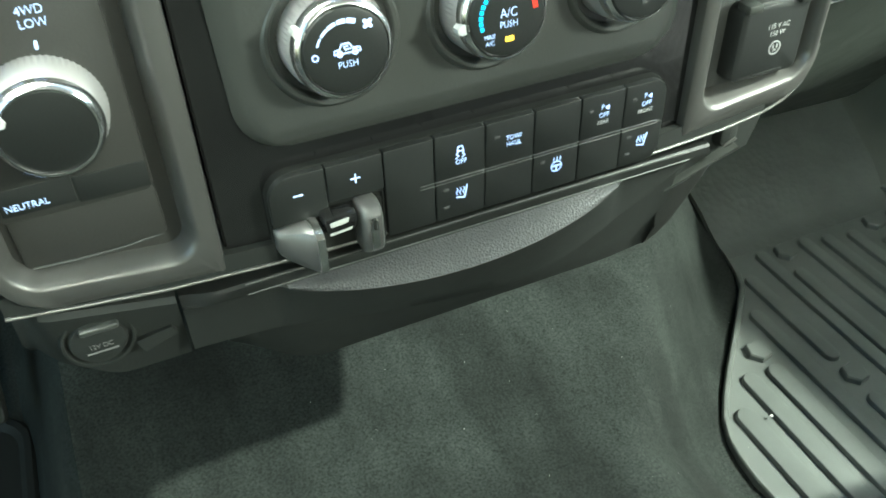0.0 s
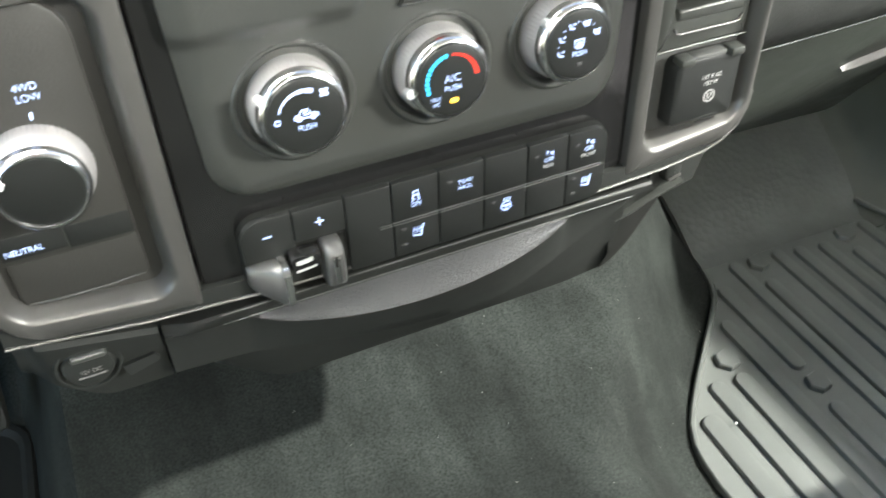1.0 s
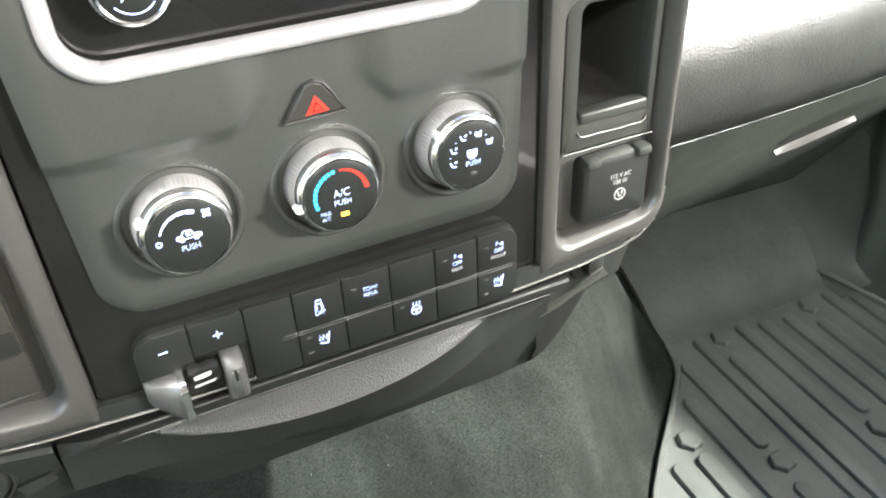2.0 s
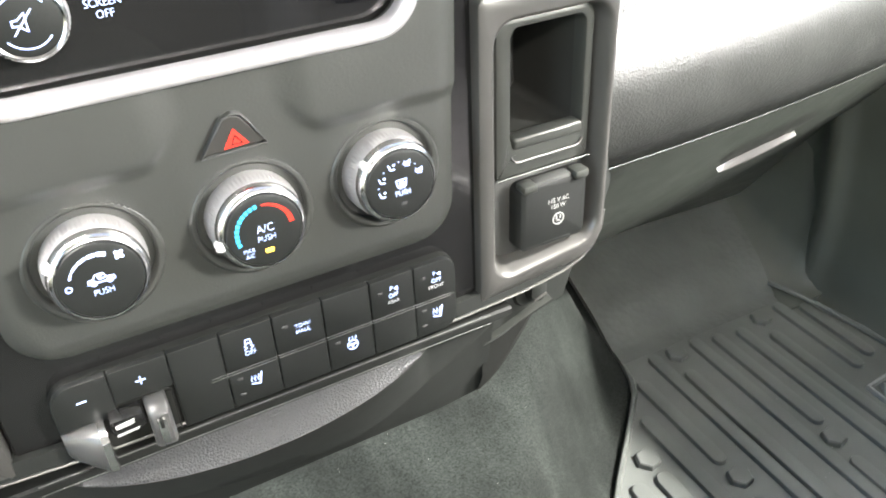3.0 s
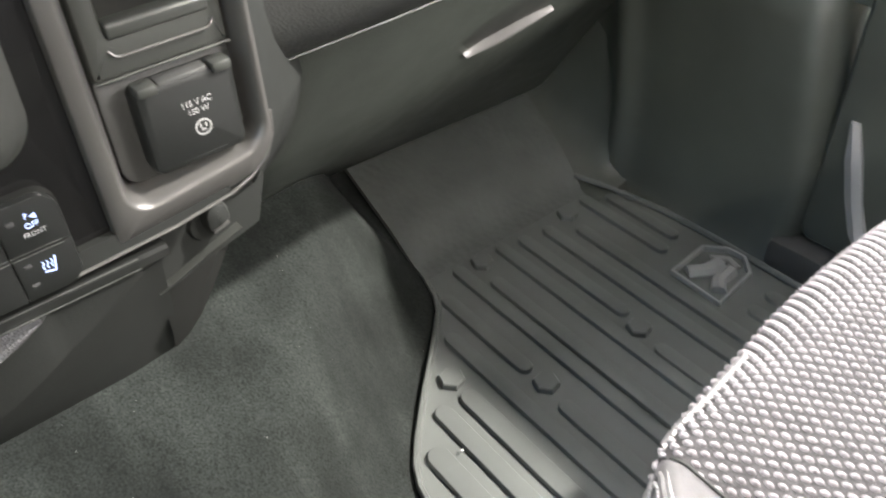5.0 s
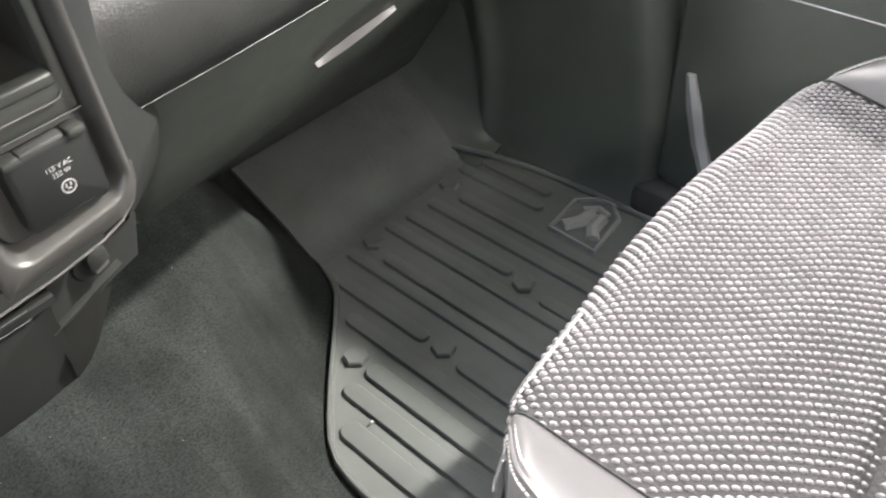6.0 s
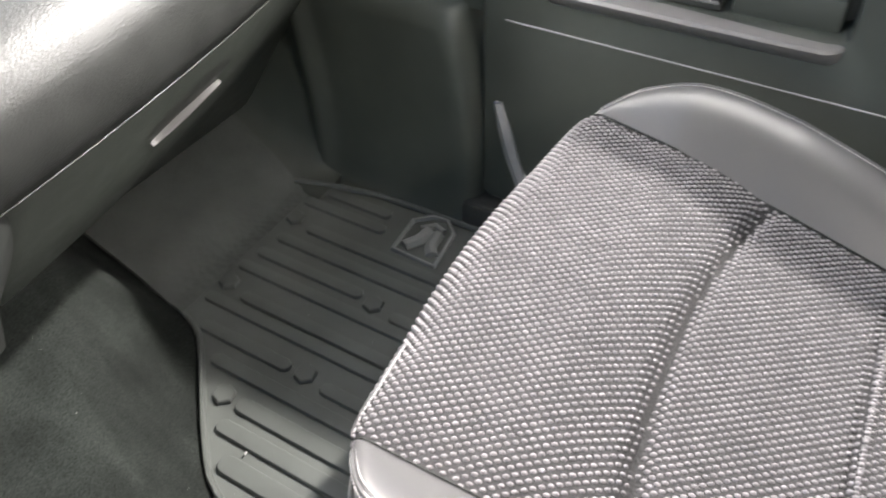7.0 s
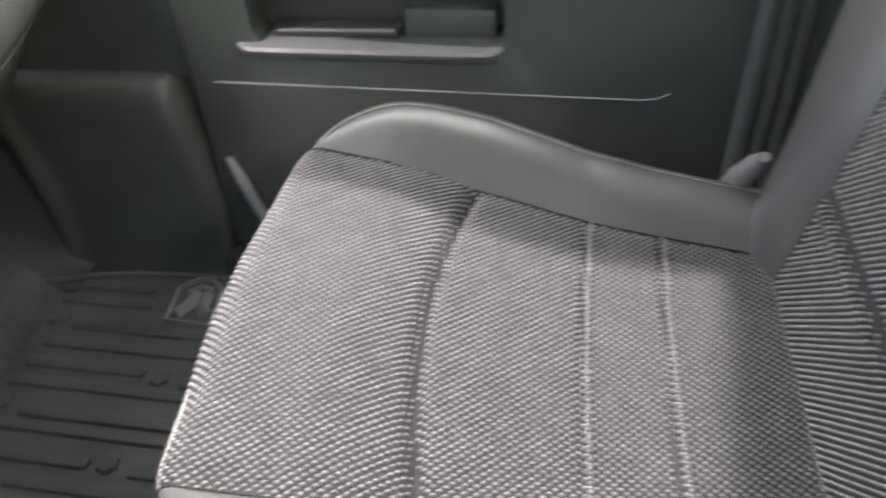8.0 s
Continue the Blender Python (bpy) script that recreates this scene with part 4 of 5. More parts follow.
def build_footwell():
    root = thing("kick_panel", "black moulded kick panel at the side of the footwell", "panel")
    rings = []
    # raised inner block: sections along the car, from the firewall back
    secs = [(0.62, 0.055), (0.45, 0.050), (0.39, 0.038), (0.365, 0.024), (0.350, 0.011), (0.338, 0.003), (0.328, 0.0), (0.318, 0.002), (0.306, 0.006), (0.292, 0.0075), (0.27, 0.005), (0.22, 0.002), (0.14, 0.0), (0.085, -0.001), (0.070, -0.0005), (0.062, 0.002), (0.056, 0.006), (0.051, 0.013), (0.047, 0.024), (0.042, 0.042)]
    for y, inset in secs:
        x = 0.885 + inset
        lean = 0.0
        rings.append([(x - 0.030, y, -0.012), (x - 0.013, y, -0.003), (x - 0.008, y, 0.006), (x - 0.004, y, 0.018), (x - 0.001, y, 0.045), (x, y - 0.004, 0.12), (x, y + 0.012, 0.24), (x + 0.001, y + 0.026, 0.305), (x + 0.005, y + 0.031, 0.322), (x + 0.014, y + 0.034, 0.333), (x + 0.028, y + 0.036, 0.337), (x + 0.05, y + 0.036, 0.338), (0.98, y + 0.03, 0.336), (0.98, y, -0.012)])
    part("block", loft(rings, True, True, True), M_KICK, root)
    up = [[(0.925, y, 0.33), (0.935, y, 0.48), (0.95, y, 0.69), (0.99, y, 0.69), (0.99, y, 0.33)] for y in (0.62, 0.3, 0.046)]
    part("upper_panel", loft(up, True, True, True), M_DOOR, root)
    side = []
    for i in range(15):
        y = mix(0.295, 0.62, (i / 14) ** 1.3)
        z, x = 0.42 * max(0, y - 0.352) + 0.012 * smooth01((y - 0.322) / 0.07), 0.833 + 0.234 * (y - 0.339)
        wall_x = 0.888 + float(np.interp(y, [p[0] for p in secs[::-1]], [p[1] for p in secs[::-1]]))
        rise = mix(0.015, 0.24, smooth01((y - 0.30) / 0.12))
        curve = [(mix(x, wall_x, math.sin(radians(7.5 * k))), y, z + 0.003 + rise * (1 - math.cos(radians(7.5 * k)))) for k in range(13)]
        side.append([(x - 0.012, y, z - 0.006)] + curve + [(wall_x + 0.004, y, z + rise + 0.02), (0.97, y, z + rise + 0.02), (0.97, y, -0.01)])
    part("toe_side", loft(side, True, True, True), M_KICK, root)
    # door seal on the pillar
    seal = thing("door_seal", "grey rubber door seal along the pillar and sill", "trim")
    pts = [(0.906, 0.022, 0.215), (0.907, 0.010, 0.17), (0.907, -0.004, 0.125), (0.905, -0.022, 0.085), (0.900, -0.050, 0.055), (0.895, -0.12, 0.045), (0.893, -0.30, 0.045)]
    rings = []
    for i, p in enumerate(pts):
        k = 0.010 if i else 0.005
        rings.append([(p[0] - 0.008, p[1] + k, p[2]), (p[0] - 0.013, p[1], p[2] + 0.002), (p[0] - 0.008, p[1] - k, p[2] + 0.001), (p[0] + 0.004, p[1] - k, p[2]), (p[0] + 0.004, p[1] + k, p[2])])
    part("seal_strip", loft(rings, True, True, True), M_STRIP, seal)
    sill = thing("door_sill", "grey plastic door sill trim", "trim")
    part("sill_plate", rbox(0.10, 1.38, 0.05, 0.012, (0.925, -0.62, 0.02)), M_PLASTIC_GREY, sill)


def mat_outline():
    left = [(0.535, 0.332), (0.520, 0.292), (0.505, 0.268), (0.475, 0.238), (0.44, 0.205), (0.40, 0.168), (0.366, 0.134), (0.345, 0.110), (0.332, 0.086), (0.326, 0.062), (0.323, 0.035), (0.323, -0.10), (0.323, -0.32)]
    right = [(0.845, -0.32), (0.872, -0.10), (0.876, 0.0), (0.884, 0.10), (0.884, 0.20), (0.868, 0.27), (0.840, 0.322), (0.830, 0.335)]
    return left + right


def build_mat():
    root = thing("floor_mat", "black ribbed rubber floor mat with hexagonal studs, lying in the footwell", "floor mat")
    edge = [(x, y) for x, y in mat_outline()]
    def ring3(pts, z):
        return [(x, y, z * (1 - smooth01((y - 0.265) / 0.05)) if z > 0 else z) for x, y in pts]
    ins = lambda b: shrink(edge, b)
    def flat3(pts, z):
        return [(x, y, z) for x, y in pts]
    rings = [ring3(edge, -0.008), ring3(edge, 0.0045), ring3(ins(0.0015), 0.0062), ring3(ins(0.005), 0.0062), ring3(ins(0.0075), 0.0), ring3(ins(0.02), 0.0)]
    part("mat_sheet", loft(rings, True, True, True), M_RUBBER, root, "", True)
    # toe ramp
    rows = []
    for j in range(13):
        t = j / 12
        y = mix(0.318, 0.610, t ** 1.3)
        z = 0.0006 + 0.42 * max(0, y - 0.352) + 0.012 * smooth01((y - 0.322) / 0.07)
        x0, x1 = mix(0.532, 0.546, t), 0.833 + 0.234 * (y - 0.339)
        rows.append([(mix(x0, x1, i / 24), y, z + 0.010 * smooth01((i / 24 - 0.80) / 0.20) ** 2 * smooth01((y - 0.325) / 0.05)) for i in range(25)])
    under = [[(x, y + 0.004, z - 0.006) for x, y, z in r] for r in rows]
    part("toe_ramp", loft([a + b[::-1] for a, b in zip(rows, under)], True, True, True), M_TOE, root, "sloping toe panel with a faint pattern")
    edge_line = [(0.834, 0.350), (0.840, 0.332), (0.852, 0.305), (0.864, 0.272), (0.871, 0.235), (0.874, 0.19), (0.874, 0.12), (0.871, 0.05), (0.868, -0.02), (0.866, -0.12)]
    part("edge_lip", tube([(x, y, 0.004 + 0.010 * smooth01((y - 0.25) / 0.1)) for x, y in edge_line], 0.0042, 8), M_RUBBER, root, "raised outer lip")
    # long ribs
    ribs = [(0.3765, 0.112, -0.30, 0.0125), (0.4145, 0.149, -0.30, 0.0108), (0.4495, 0.148, -0.30, 0.0115), (0.489, 0.226, -0.30), (0.526, 0.279, 0.124), (0.571, 0.312, -0.30), (0.595, 0.266, -0.30), (0.644, 0.312, -0.30), (0.679, 0.305, 0.114), (0.719, 0.299, -0.30), (0.756, 0.271, -0.30), (0.809, 0.316, 0.160), (0.5215, 0.072, -0.30), (0.6655, 0.060, -0.30), (0.802, 0.030, -0.30), (0.840, 0.030, -0.30), (0.843, 0.296, 0.170)]
    for x, y0, y1, *w in ribs:
        w = w[0] if w else 0.0098
        pts = []
        for i in range(9):
            a = radians(180 * i / 8)
            pts.append((x + w * math.cos(a), y0 - w + w * math.sin(a)))
        for i in range(9):
            a = radians(180 + 180 * i / 8)
            pts.append((x + w * math.cos(a), y1 + w + w * math.sin(a)))
        pts = [(a + 0.042 * (b - 0.25), b) for a, b in pts]
        part("rib", loft([flat3(pts, -0.001), flat3(shrink(pts, 0.0003), 0.0040), flat3(shrink(pts, 0.0012), 0.0054), flat3(shrink(pts, 0.003), 0.0058)], True, True, True), M_RUBBER, root)
    for x, y in ((0.447, 0.170), (0.521, 0.100), (0.665, 0.091), (0.607, 0.298), (0.767, 0.300)):
        pts = [(x + 0.0150 * math.cos(radians(60 * i + 10)), y + 0.0150 * math.sin(radians(60 * i + 10))) for i in range(6)]
        part("hexagon_stud", loft([flat3(pts, -0.001), flat3(pts, 0.0060), flat3(shrink(pts, 0.0016), 0.0076)], True, True, True), M_RUBBER, root, smooth=False)
    # raised plain emblem
    sh = [(0.768, 0.053), (0.847, 0.061), (0.872, 0.086), (0.870, 0.112), (0.847, 0.137), (0.774, 0.131)]
    part("emblem_frame", loft([flat3(sh, -0.001), flat3(sh, 0.0055), flat3(shrink(sh, 0.001), 0.0066), flat3(shrink(sh, 0.0050), 0.0066), flat3(shrink(sh, 0.0058), -0.001)], True), M_RUBBER_PALE, root, "pale raised shield frame")
    for pts, r in ((((0.790, 0.118), (0.812, 0.104), (0.836, 0.100)), 0.0108), (((0.790, 0.070), (0.808, 0.082), (0.836, 0.084)), 0.0100), (((0.838, 0.116), (0.853, 0.100), (0.846, 0.080)), 0.0055)):
        part("emblem_shape", tube([(x, y, 0.0) for x, y in pts], r), M_RUBBER_PALE, root, "pale rounded raised shape")
    crumb = thing("debris_crumb", "tiny white crumb lying on the rubber mat", "crumb")
    part("crumb_body", rbox(0.004, 0.0025, 0.002, 0.0006, (0.392, 0.090, 0.0055)), M_STITCH, crumb)


def build_driver_side():
    root = thing("driver_floor_mat", "black rubber driver floor mat beside the hump", "floor mat")
    o = rrect(-0.55, 0.10, 0.50, 0.62, 0.05)
    part("mat_sheet", loft([[(x, y, -0.006) for x, y in o], [(x, y, 0.012) for x, y in o], [(x, y, 0.016) for x, y in shrink(o, 0.004)], [(x, y, 0.016) for x, y in shrink(o, 0.010)], [(x, y, 0.010) for x, y in shrink(o, 0.016)]], True, True, True), M_LOWER, root)
    pedal = thing("accelerator_pedal", "black ribbed accelerator pedal on a bent arm", "pedal")
    bm = rbox(0.062, 0.020, 0.135, 0.008)
    bmesh.ops.transform(bm, matrix=pose(-0.335, 0.365, 0.135, -38, 0, 0), verts=bm.verts[:])
    part("pedal_pad", bm, M_LOWER, pedal)
    for k in range(6):
        bm = rbox(0.050, 0.005, 0.006, 0.0015, (0, -0.0115, -0.05 + 0.02 * k))
        bmesh.ops.transform(bm, matrix=pose(-0.335, 0.365, 0.135, -38, 0, 0), verts=bm.verts[:])
        part("pedal_rib", bm, M_LOWER, pedal)
    part("pedal_arm", tube([(-0.335, 0.40, 0.14), (-0.335, 0.50, 0.26), (-0.335, 0.58, 0.40), (-0.335, 0.66, 0.46)], 0.009), M_PLASTIC, pedal)


build_passenger_dash()
build_footwell()
build_mat()
build_driver_side()


# ---------------------------------------------------------------- passenger door
def build_door():
    root = thing("passenger_door", "black moulded passenger door trim with a pull pocket", "door")
    X = 0.915
    pull = rrect(-0.2150, 0.4450, 0.318, 0.105, (0.02, 0.012, 0.012, 0.02), 6)
    outer = rrect(-0.315, 0.397, 0.73, 0.706, 0.02, 6)
    def at(pts, x):
        return [(x, -p, q) for p, q in [(-u, v) for u, v in pts]]
    rings = [at(outer, X + 0.06), at(outer, X - 0.004), at(shrink(outer, 0.006), X - 0.010), at(shrink(pull, -0.010), X - 0.012), at(shrink(pull, -0.003), X - 0.009), at(pull, X + 0.002), at(pull, X + 0.045)]
    part("door_trim", loft(rings, True), M_DOOR, root)
    part("pocket_back", loft([at(shrink(pull, -0.004), X + 0.045), at(shrink(pull, -0.004), X + 0.05)], True, True, True), M_PLASTIC, root)
    # bright shelf of the pull and the parts inside it
    shelf = [[(X + 0.045, y, z + 0.002), (X + 0.004, y, z + 0.001), (X - 0.016 + k, y, z), (X - 0.0235 + k, y, z - 0.0015), (X - 0.0265 + k, y, z - 0.0050), (X - 0.0245 + k, y, z - 0.010), (X - 0.016 + 0.5 * k, y, z - 0.019), (X - 0.008, y, z - 0.027), (X + 0.01, y, z - 0.027), (X + 0.045, y, z - 0.010)] for y, z, k in ((-0.030, 0.3955, 0.014), (-0.036, 0.3945, 0.006), (-0.046, 0.3935, 0.001), (-0.10, 0.3925, 0.0), (-0.20, 0.3910, 0.0), (-0.30, 0.3895, 0.0), (-0.355, 0.3890, 0.001), (-0.366, 0.3900, 0.006), (-0.373, 0.3915, 0.014))]
    part("pull_shelf", loft(shelf, True, True, True), M_SHELF, root, "grey pull shelf")
    part("pull_lip", tube([(X + 0.004, -0.085, 0.4035), (X + 0.004, -0.235, 0.4035)], 0.0022), M_SHELF, root, "thin grey lip")
    part("switch_base", rbox(0.03, 0.165, 0.010, 0.003, (X + 0.020, -0.155, 0.398)), M_PLASTIC, root)
    part("switch_pod", rbox(0.035, 0.115, 0.040, 0.005, (X + 0.030, -0.305, 0.408)), M_DOOR, root, "dark switch pod")
    # pale bead between both trims
    line = [(X - 0.012, 0.015, 0.3360)] + [(X - 0.012, mix(0.0, -0.545, i / 12), mix(0.3355, 0.3205, i / 12)) for i in range(13)] + [(X - 0.012, -0.565, 0.3225), (X - 0.012, -0.580, 0.330)]
    part("trim_bead", tube(line, 0.0011), M_STRIP, root, "thin pale bead")
    part("window_ledge", rbox(0.07, 0.72, 0.04, 0.006, (X + 0.040, -0.285, 0.737)), M_DOOR, root)
    pil = thing("door_pillar", "dark pillar trim with ribbed seal behind the door", "pillar")
    part("pillar_trim", rbox(0.07, 0.22, 1.25, 0.02, (0.945, -0.83, 0.62)), M_DOOR, pil)
    for k, y in enumerate((-0.668, -0.690, -0.712)):
        part("seal_rib", tube([(0.905 + 0.006 * k, y, 0.05), (0.905 + 0.006 * k, y - 0.006, 0.3), (0.91 + 0.006 * k, y - 0.015, 0.7), (0.90, y - 0.03, 1.22)], 0.012, 12), M_RUBBER, pil)
    rear = thing("rear_door", "black rear door trim beyond the pillar", "door")
    part("rear_trim", rbox(0.06, 0.86, 0.80, 0.02, (0.955, -1.36, 0.40)), M_DOOR, rear)


build_door()


# ---------------------------------------------------------------- passenger seat
SX = 0.502  # the seat's middle


def cloth_half(y):
    q = max(0.0, (-0.18 - y) / 0.47)
    return 0.219 - 0.02 * q - 0.045 * q * q - 1.15 * max(0.0, y + 0.148)


def front_line(x):
    return -0.140 - 0.55 * (x - 0.515) ** 2 - 0.5 * max(0.0, abs(x - SX) - 0.215)


def eased(keys, y, soft=0.014):
    """A smooth curve through (place, value) pairs in rising order."""
    a, b = [k[0] for k in keys], [k[1] for k in keys]
    return float(np.mean([np.interp(y + soft * q, a, b) for q in (-1.0, -0.6, -0.2, 0.2, 0.6, 1.0)]))


def bolster_rise(y):
    return eased(((-0.72, 0.52), (-0.61, 0.62), (-0.45, 0.86), (-0.36, 1.0), (-0.31, 0.93), (-0.27, 0.78), (-0.235, 0.58), (-0.205, 0.34), (-0.182, 0.12), (-0.165, 0.03), (0.3, 0.03)), y)


def bolster_reach(y):
    return eased(((-0.34, 1.0), (-0.28, 0.92), (-0.24, 0.80), (-0.205, 0.56), (-0.19, 0.34), (-0.175, 0.10), (-0.16, 0.04), (0.3, 0.04)), y, 0.008)


def seam_y(x, k):
    return (-0.333 - 0.65 * (x - 0.5) ** 2, -0.478 - 0.12 * (x - 0.5) ** 2, -0.556 - 0.12 * (x - 0.5) ** 2)[k]


def cushion_top(x, y, plain=False):
    """Height of the cloth."""
    keys = ((-0.10, 0.357), (-0.18, 0.356), (-0.26, 0.343), (-0.345, 0.318), (-0.42, 0.303), (-0.48, 0.291), (-0.555, 0.285), (-0.66, 0.284), (-0.80, 0.28))
    z = keys[-1][1]
    for (a, za), (b, zb) in zip(keys, keys[1:]):
        if b <= y <= a:
            z = mix(za, zb, (a - y) / (a - b))
            break
    if plain:
        return z
    for k, (deep, wide) in enumerate(((0.0085, 0.0075), (0.0030, 0.0020), (0.0030, 0.0020))):
        dy = y - seam_y(x, k) - (0.0025 if k else 0.0)
        fade = 1 - smooth01((abs(x - SX) / cloth_half(y) - 0.93) / 0.07)
        z -= fade * deep * math.exp(-(dy / wide) ** 2)
        if k == 0:
            z += 0.006 * math.exp(-((dy - 0.05) / 0.045) ** 2)
        else:
            z += 0.0032 * math.exp(-((dy + 0.0058) / 0.0034) ** 2)
    side = abs(x - SX) / cloth_half(y)
    z -= 0.0015 * smooth01((side - 0.9) / 0.1)
    return z


def seat_point(x, y, plain=False):
    """A place on the cushion's skin, rolling over its front edge. y ahead of the front line is arc length down the front."""
    f = front_line(x)
    r = mix(0.015, 0.034, smooth01((0.215 - abs(x - SX)) / 0.11))
    if y <= f - r:
        return (x, y, cushion_top(x, y, plain))
    s = (y - (f - r))
    z0 = cushion_top(x, f - r, plain)
    a = s / r
    if a < 1.35:
        return (x, f - r + r * math.sin(a), z0 - r * (1 - math.cos(a)))
    return (x, f - r + r * math.sin(1.35) + 0.03 * (s - 1.35 * r), z0 - r * (1 - math.cos(1.35)) - (s - 1.35 * r))


def bolster_ring(x_edge, y, sgn, ramp):
    """Section of the side bolster at one station, from the cloth outwards and down."""
    out = []
    for o, dz in ((0.0, -0.001), (0.004, 0.004), (0.014, 0.018), (0.026, 0.031), (0.040, 0.043), (0.052, 0.050), (0.062, 0.054), (0.068, 0.055), (0.072, 0.053), (0.079, 0.042), (0.088, -0.02), (0.090, -0.08), (0.086, -0.17)):
        o *= max(bolster_reach(y), (0.2325 - cloth_half(y)) / 0.090)
        x = x_edge + sgn * o
        px, py, pz = seat_point(x_edge + sgn * o * 0.8, y, True)
        up = dz * ramp if dz > 0 else dz
        out.append((x, py, pz + up))
    return out


def stitch_row(bm, line, gap=0.0042, size=0.0014):
    """Short raised stitches along a line."""
    acc = 0.0
    for a, b in zip(line, line[1:]):
        whole = (b - a).length
        if whole < 1e-7:
            continue
        d = (b - a) / whole
        while acc < whole:
            m = a + d * acc
            tube([m - d * size, m, m + d * size], 0.00062, 5, bm)
            acc += gap
        acc -= whole


def build_seat():
    root = thing("passenger_seat", "grey woven cloth passenger seat with charcoal leatherette bolsters", "seat")
    # cloth, in panels between the seams
    def station(x, t):
        """t 0..1: from low on the front face to the back edge."""
        f = front_line(x)
        return mix(f + 0.09, -0.70, t)
    nx, nt = 60, 130
    def row(j):
        t = j / nt
        out = []
        for i in range(nx + 1):
            s = mix(-1, 1, i / nx)
            y = station(SX + s * 0.2, t)
            x = SX + s * cloth_half(y)
            out.append(seat_point(x, station(x, t)))
        return out
    rows = [row(j) for j in range(nt + 1)]
    part("cushion_cover", loft(rows, closed=False), M_CLOTH, root, "dark grey woven cloth cover")
    for sgn, nm in ((-1, "inner_bolster"), (1, "outer_bolster")):
        rings = []
        pipe = []
        for j in range(nt + 1):
            t = j / nt
            y = station(SX + sgn * 0.2, t)
            xe = SX + sgn * cloth_half(y)
            y = station(xe, t)
            ramp = bolster_rise(y)
            r = bolster_ring(xe, y, sgn, ramp)
            rings.append(r)
            if y > -0.68:
                pipe.append(Vector(r[8]) + Vector((0, 0, 0.0008)))
        part(nm, loft(rings, closed=False), M_SEAT_LEATHER, root, "charcoal leatherette side bolster")
        part("piping", tube(pipe[6:], 0.0017, 6), M_SEAT_LEATHER, root)
        bm = bmesh.new()
        stitch_row(bm, [p + Vector((-0.0042 * sgn, 0, 0.0014)) for p in pipe[6:]])
        stitch_row(bm, [p + Vector((0.0026 * sgn, 0, -0.0034)) for p in pipe[6:]])
        tagged(part("stitching", bm, M_STITCH, root, "rows of pale stitches"), kind="stuff")
        # seam cord between cloth and leatherette
        cord = [Vector(r[0]) + Vector((0, 0, 0.0016)) for r in rings[20:]]
        part("seam_cord", tube(cord, 0.0009, 6), M_LOWER, root)
    # welt with stitches round the inner front corner
    def on_edge(x, lift):
        f = front_line(x)
        px, py, pz = seat_point(x, f - 0.006 + 0.010 * smooth01((0.33 - x) / 0.05))
        return Vector((px, py + 0.5 * lift, pz + lift))
    welt = [on_edge(mix(0.290, 0.372, i / 24), 0.0008) for i in range(25)]
    part("front_welt", tube(welt, 0.0019, 8), M_SEAT_LEATHER, root, "leatherette welt at the cushion's corner")
    bm = bmesh.new()
    stitch_row(bm, [p + Vector((0, -0.0012, 0.0022)) for p in welt])
    tagged(part("welt_stitching", bm, M_STITCH, root, "row of pale stitches"), kind="stuff")
    # hidden foam block that carries the cover
    foam = loft([[(SX - 0.27, -0.20, 0.10), (SX + 0.27, -0.20, 0.10), (SX + 0.27, -0.72, 0.10), (SX - 0.27, -0.72, 0.10)], [(SX - 0.20, -0.21, 0.25), (SX + 0.20, -0.21, 0.25), (SX + 0.20, -0.70, 0.21), (SX - 0.20, -0.70, 0.21)]], True, True, True)
    part("cushion_foam", foam, M_HOLE, root)
    part("seat_base", rbox(0.46, 0.46, 0.13, 0.02, (SX, -0.45, 0.055)), M_PLASTIC, root, "black plastic seat base")
    # woven yarn knots
    def knots(name, places, size, parent):
        tv, tf = [], []
        n = 8
        for k, (r, h) in enumerate(((1.0, 0.0), (0.80, 0.55), (0.35, 0.92))):
            for i in range(n):
                a = 2 * math.pi * i / n
                tv.append((r * math.cos(a), r * math.sin(a), h))
        tv.append((0, 0, 1.0))
        for k in range(2):
            for i in range(n):
                j = (i + 1) % n
                tf.append((k * n + i, k * n + j, (k + 1) * n + j, (k + 1) * n + i))
        for i in range(n):
            tf.append((2 * n + i, 2 * n + (i + 1) % n, 3 * n))
        T = np.array(tv)
        P = np.array([p for p, _, _ in places])
        A = np.array([a for _, a, _ in places])
        N = np.array([q for _, _, q in places])
        A -= (A * N).sum(1, keepdims=True) * N
        A /= np.linalg.norm(A, axis=1, keepdims=True)
        B = np.cross(N, A)
        verts = (P[:, None] + T[None, :, 0, None] * size[0] * A[:, None] + T[None, :, 1, None] * size[1] * B[:, None] + T[None, :, 2, None] * size[2] * N[:, None]).reshape(-1, 3)
        faces = [tuple(int(v) + len(tv) * k for v in f) for k in range(len(places)) for f in tf]
        me = bpy.data.meshes.new(name)
        me.from_pydata(verts.tolist(), [], faces)
        me.materials.append(M_KNOT)
        me.polygons.foreach_set("use_smooth", [True] * len(me.polygons))
        ob = new(name, me)
        ob.parent = parent
        return tagged(ob, "pale woven yarn knots", kind="stuff")
    places = []
    ang = radians(-70)
    e1, e2 = Vector((math.cos(ang), math.sin(ang))), Vector((-math.sin(ang), math.cos(ang)))
    rng = random.Random(4)
